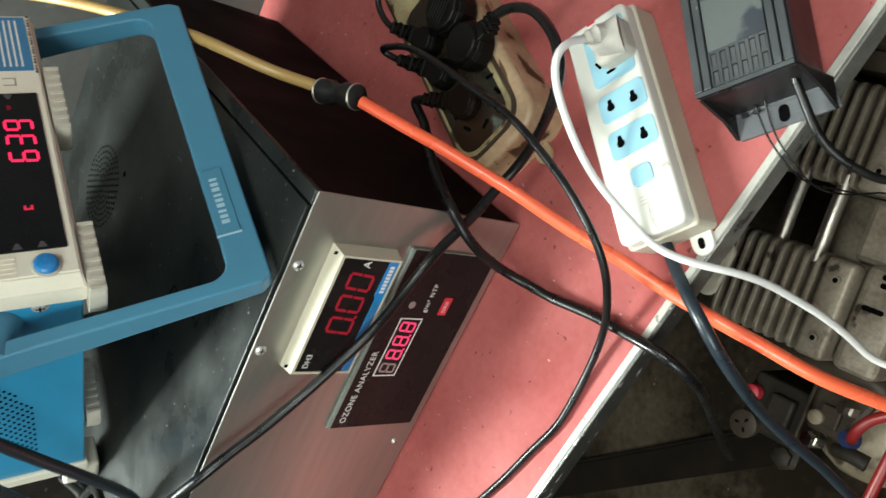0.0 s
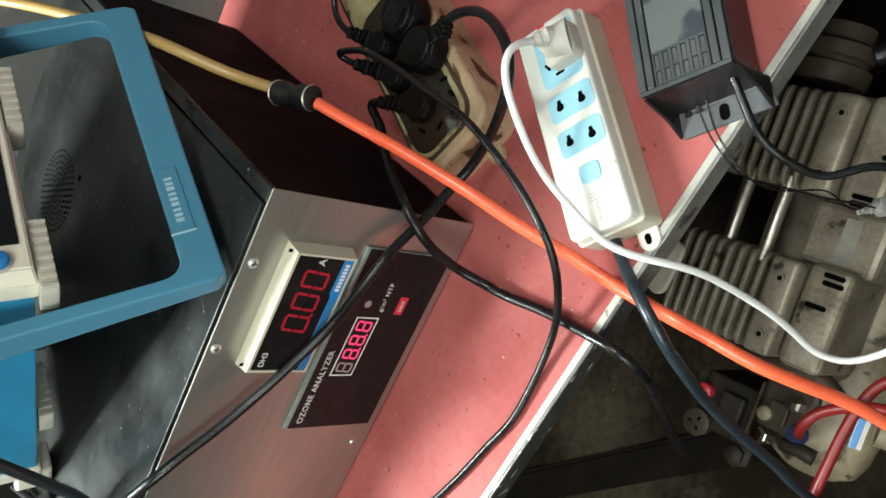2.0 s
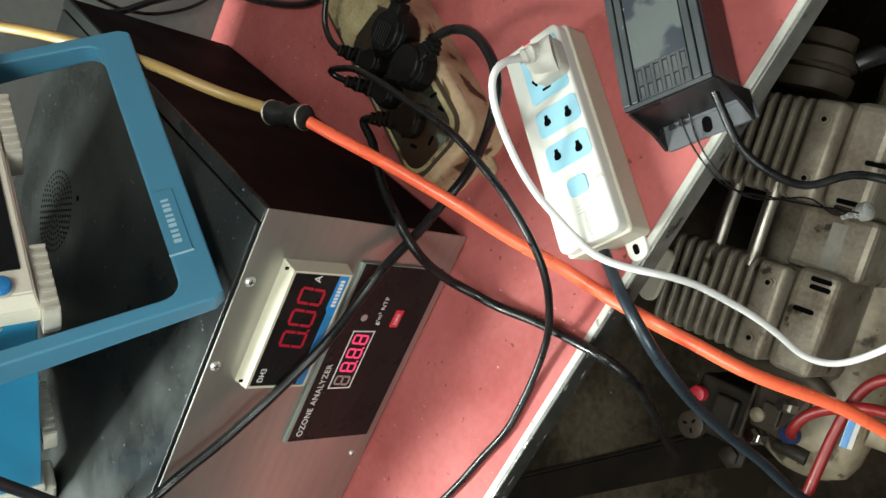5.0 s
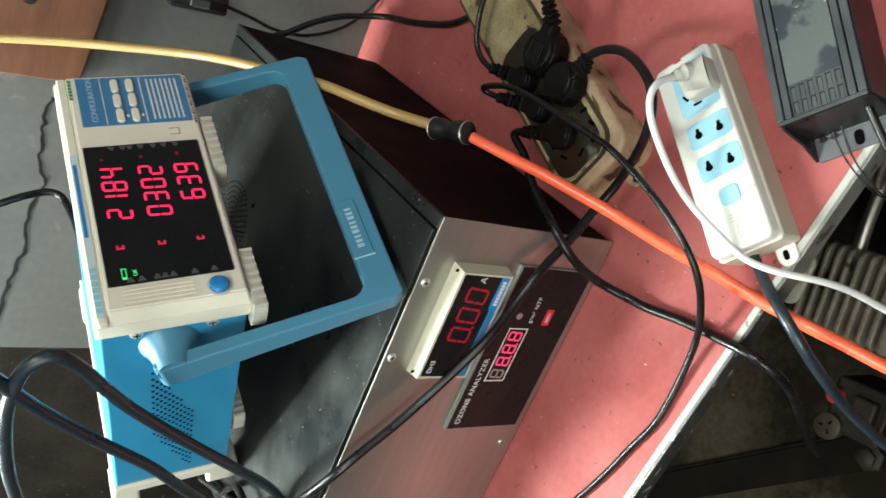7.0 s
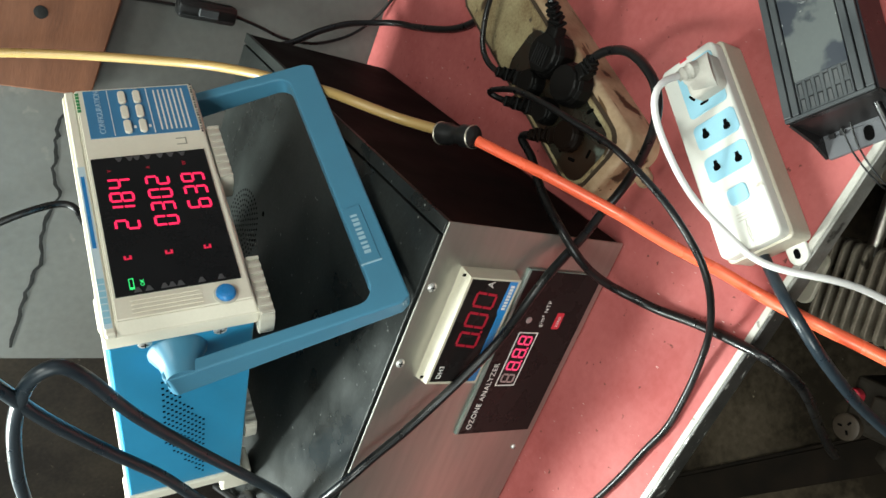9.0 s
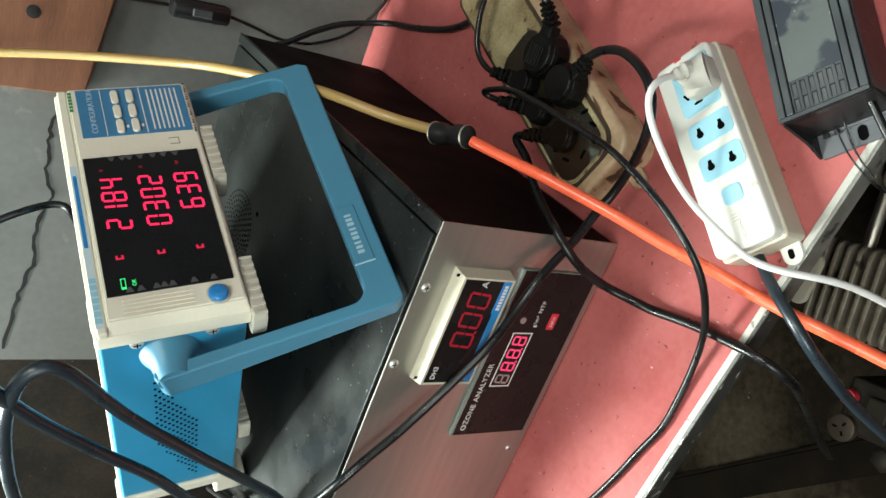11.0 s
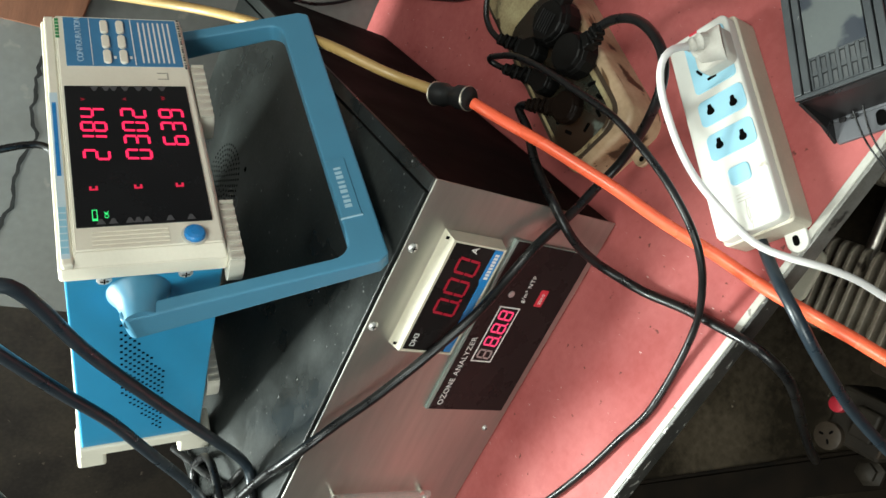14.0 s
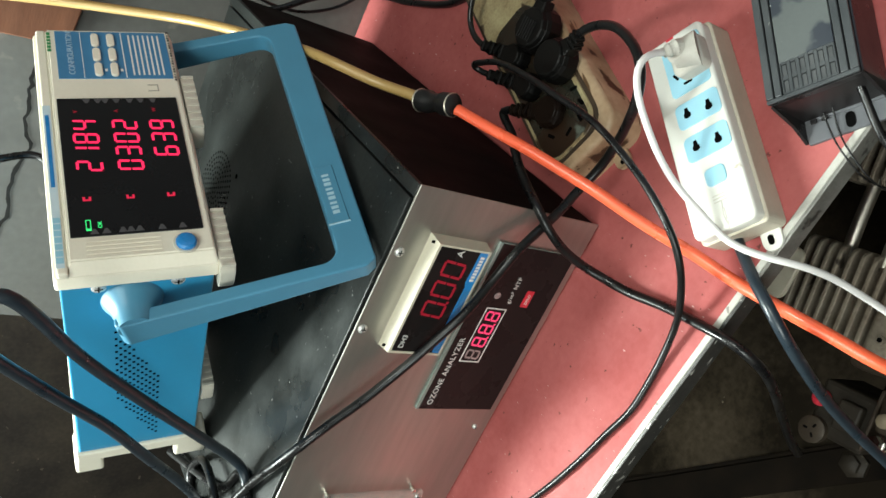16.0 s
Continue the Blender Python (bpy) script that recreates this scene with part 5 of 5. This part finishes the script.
part("drain_foot", moved(turned([(0.017, 0.0), (0.017, 0.006), (0.011, 0.010), (0.011, 0.016), (0.006, 0.019)], 6), Matrix.Translation((-0.186, -0.048, 0.178)) @ Matrix.Rotation(radians(180), 4, "X")), GREASE_BLACK, comp, "dull dark round foot", True)
for pts in ([(-0.1176, 0.0293, 0.098), (-0.108, 0.0375, 0.068), (-0.0975, 0.0415, 0.060), (-0.0848, 0.0471, 0.060), (-0.0711, 0.0636, 0.060), (-0.0591, 0.0869, 0.060), (-0.0531, 0.1098, 0.060), (-0.05, 0.20, 0.06)],
            [(-0.26, 0.066, 0.10), (-0.205, 0.066, 0.082), (-0.1642, 0.0667, 0.078), (-0.1317, 0.0681, 0.078), (-0.0952, 0.0703, 0.078), (-0.0615, 0.0751, 0.078), (-0.0407, 0.0829, 0.078), (-0.0274, 0.0963, 0.078), (-0.015, 0.14, 0.075), (0.0, 0.20, 0.07)]):
    part("red_hose", tube(pts, 0.0052, 14), RED_HOSE, comp, "red air hose", True)
part("hose_collar", moved(turned([(0.0090, 0), (0.0090, 0.010), (0.0075, 0.013)], 18), Matrix.Translation((-0.119, 0.028, 0.108)) @ Matrix.Rotation(radians(160), 4, "X")), NAVY, comp, "navy hose collar", True)
part("fitting", moved(turned([(0.0098, 0), (0.0098, 0.010), (0.0075, 0.0105), (0.0075, 0.018)], 6), Matrix.Translation((-0.136, -0.002, 0.110)) @ Matrix.Rotation(radians(160), 4, "X")), CHROME, comp, "nickel hexagon fitting")
part("fitting", moved(turned([(0.0085, 0), (0.0085, 0.008), (0.006, 0.010), (0.006, 0.016)], 6), Matrix.Translation((-0.092, 0.021, 0.100)) @ Matrix.Rotation(radians(150), 4, "X")), DULL_CHROME, comp, "dull hexagon fitting")
part("cap", moved(turned([(0.0075, 0), (0.0075, 0.006), (0.005, 0.008)], 14), Matrix.Translation((-0.1114, -0.006, 0.095)) @ Matrix.Rotation(radians(180), 4, "X")), GREASY_CREAM, comp, "", True)
part("pipe_stub", tube([(-0.138, 0.014, 0.118), (-0.134, 0.030, 0.110), (-0.136, 0.046, 0.112)], 0.0080, 12), GREASE_BLACK, comp, "dark greasy stub pipe", True)
lb = part("sticker", moved(box(-0.0145, 0.0145, -0.0056, 0.0056, 0, 0.0008), Matrix.Translation((-0.0933, 0.0765, 0.1045)) @ Matrix.Rotation(radians(26), 4, "X") @ Matrix.Rotation(radians(180), 4, "X")), INK, comp, "pale sticker with a blue band")
part("sticker_band", moved(box(-0.0145, 0.0145, -0.0012, 0.0052, 0.0008, 0.0012), Matrix.Translation((-0.0933, 0.0765, 0.1045)) @ Matrix.Rotation(radians(26), 4, "X") @ Matrix.Rotation(radians(180), 4, "X")), BUTTON_BLUE, lb, "blue band")
part("grip_tab", moved(prism(rounded(0.052, 0.020, 0.009, 5), 0, 0.006, 0.0015, 2), Matrix.Translation((0.004, -0.082, -0.055)) @ Matrix.Rotation(radians(8), 4, "Z")), BEZEL, comp, "cream plastic tab")

part("air_filter", moved(turned([(0.022, 0.0), (0.034, 0.003), (0.036, 0.010), (0.036, 0.020), (0.031, 0.022), (0.031, 0.026), (0.035, 0.028), (0.035, 0.040), (0.028, 0.044), (0.028, 0.058), (0.012, 0.062)], 28), Matrix.Translation((0.204, -0.048, 0.055)) @ Matrix.Rotation(radians(90), 4, "Y")), GREASY_BROWN, comp, "dusty brown stepped air filter", True)
part("filter_stem", tube([(0.238, -0.012, 0.05), (0.245, -0.004, 0.052), (0.252, 0.004, 0.06)], 0.009, 12), FIT_BLACK, comp, "", True)
part("drain_boss", moved(turned([(0.016, 0.0), (0.016, 0.030), (0.013, 0.034), (0.006, 0.035)], 20), Matrix.Translation((-0.0873, 0.082, 0.130)) @ Matrix.Rotation(radians(-65), 4, "X")), GREASY_CREAM, comp, "cream boss on the tank's side", True)

pot = thing("potentiometer", frame_at(Vector((0.162, -0.2045, -0.195)), Vector((0.6, -0.75, 0.28)).normalized(), Vector((0.78, 0.62, 0)).normalized(), Vector((0.6, -0.75, 0.28)).normalized().cross(Vector((0.78, 0.62, 0)).normalized())), "small metal potentiometer hanging on thin wires", "electronic part")
rot = Matrix.Rotation(radians(90), 4, "Y")
part("can", moved(turned([(0.0078, 0), (0.0078, 0.007), (0.0064, 0.008)], 18), rot), ZINC, pot, "", True)
part("shaft", moved(turned([(0.0030, -0.017), (0.0030, -0.006), (0.0042, -0.006), (0.0042, 0.0), (0.0015, 0.0)], 12), rot), ZINC, pot)
part("pin", tube([(-0.004, 0.002, 0), (-0.012, 0.006, 0.001), (-0.020, 0.010, 0.002)], 0.0011, 8), CHROME, pot)
bar = thing("floor_bar", frame_at(Vector((-0.42, 0.07, FLOOR_Z)), Vector((0.778, -0.628, 0)), Vector((0.628, 0.778, 0)), Vector((0, 0, 1))), "long dark steel bar lying on the floor", "steel bar")
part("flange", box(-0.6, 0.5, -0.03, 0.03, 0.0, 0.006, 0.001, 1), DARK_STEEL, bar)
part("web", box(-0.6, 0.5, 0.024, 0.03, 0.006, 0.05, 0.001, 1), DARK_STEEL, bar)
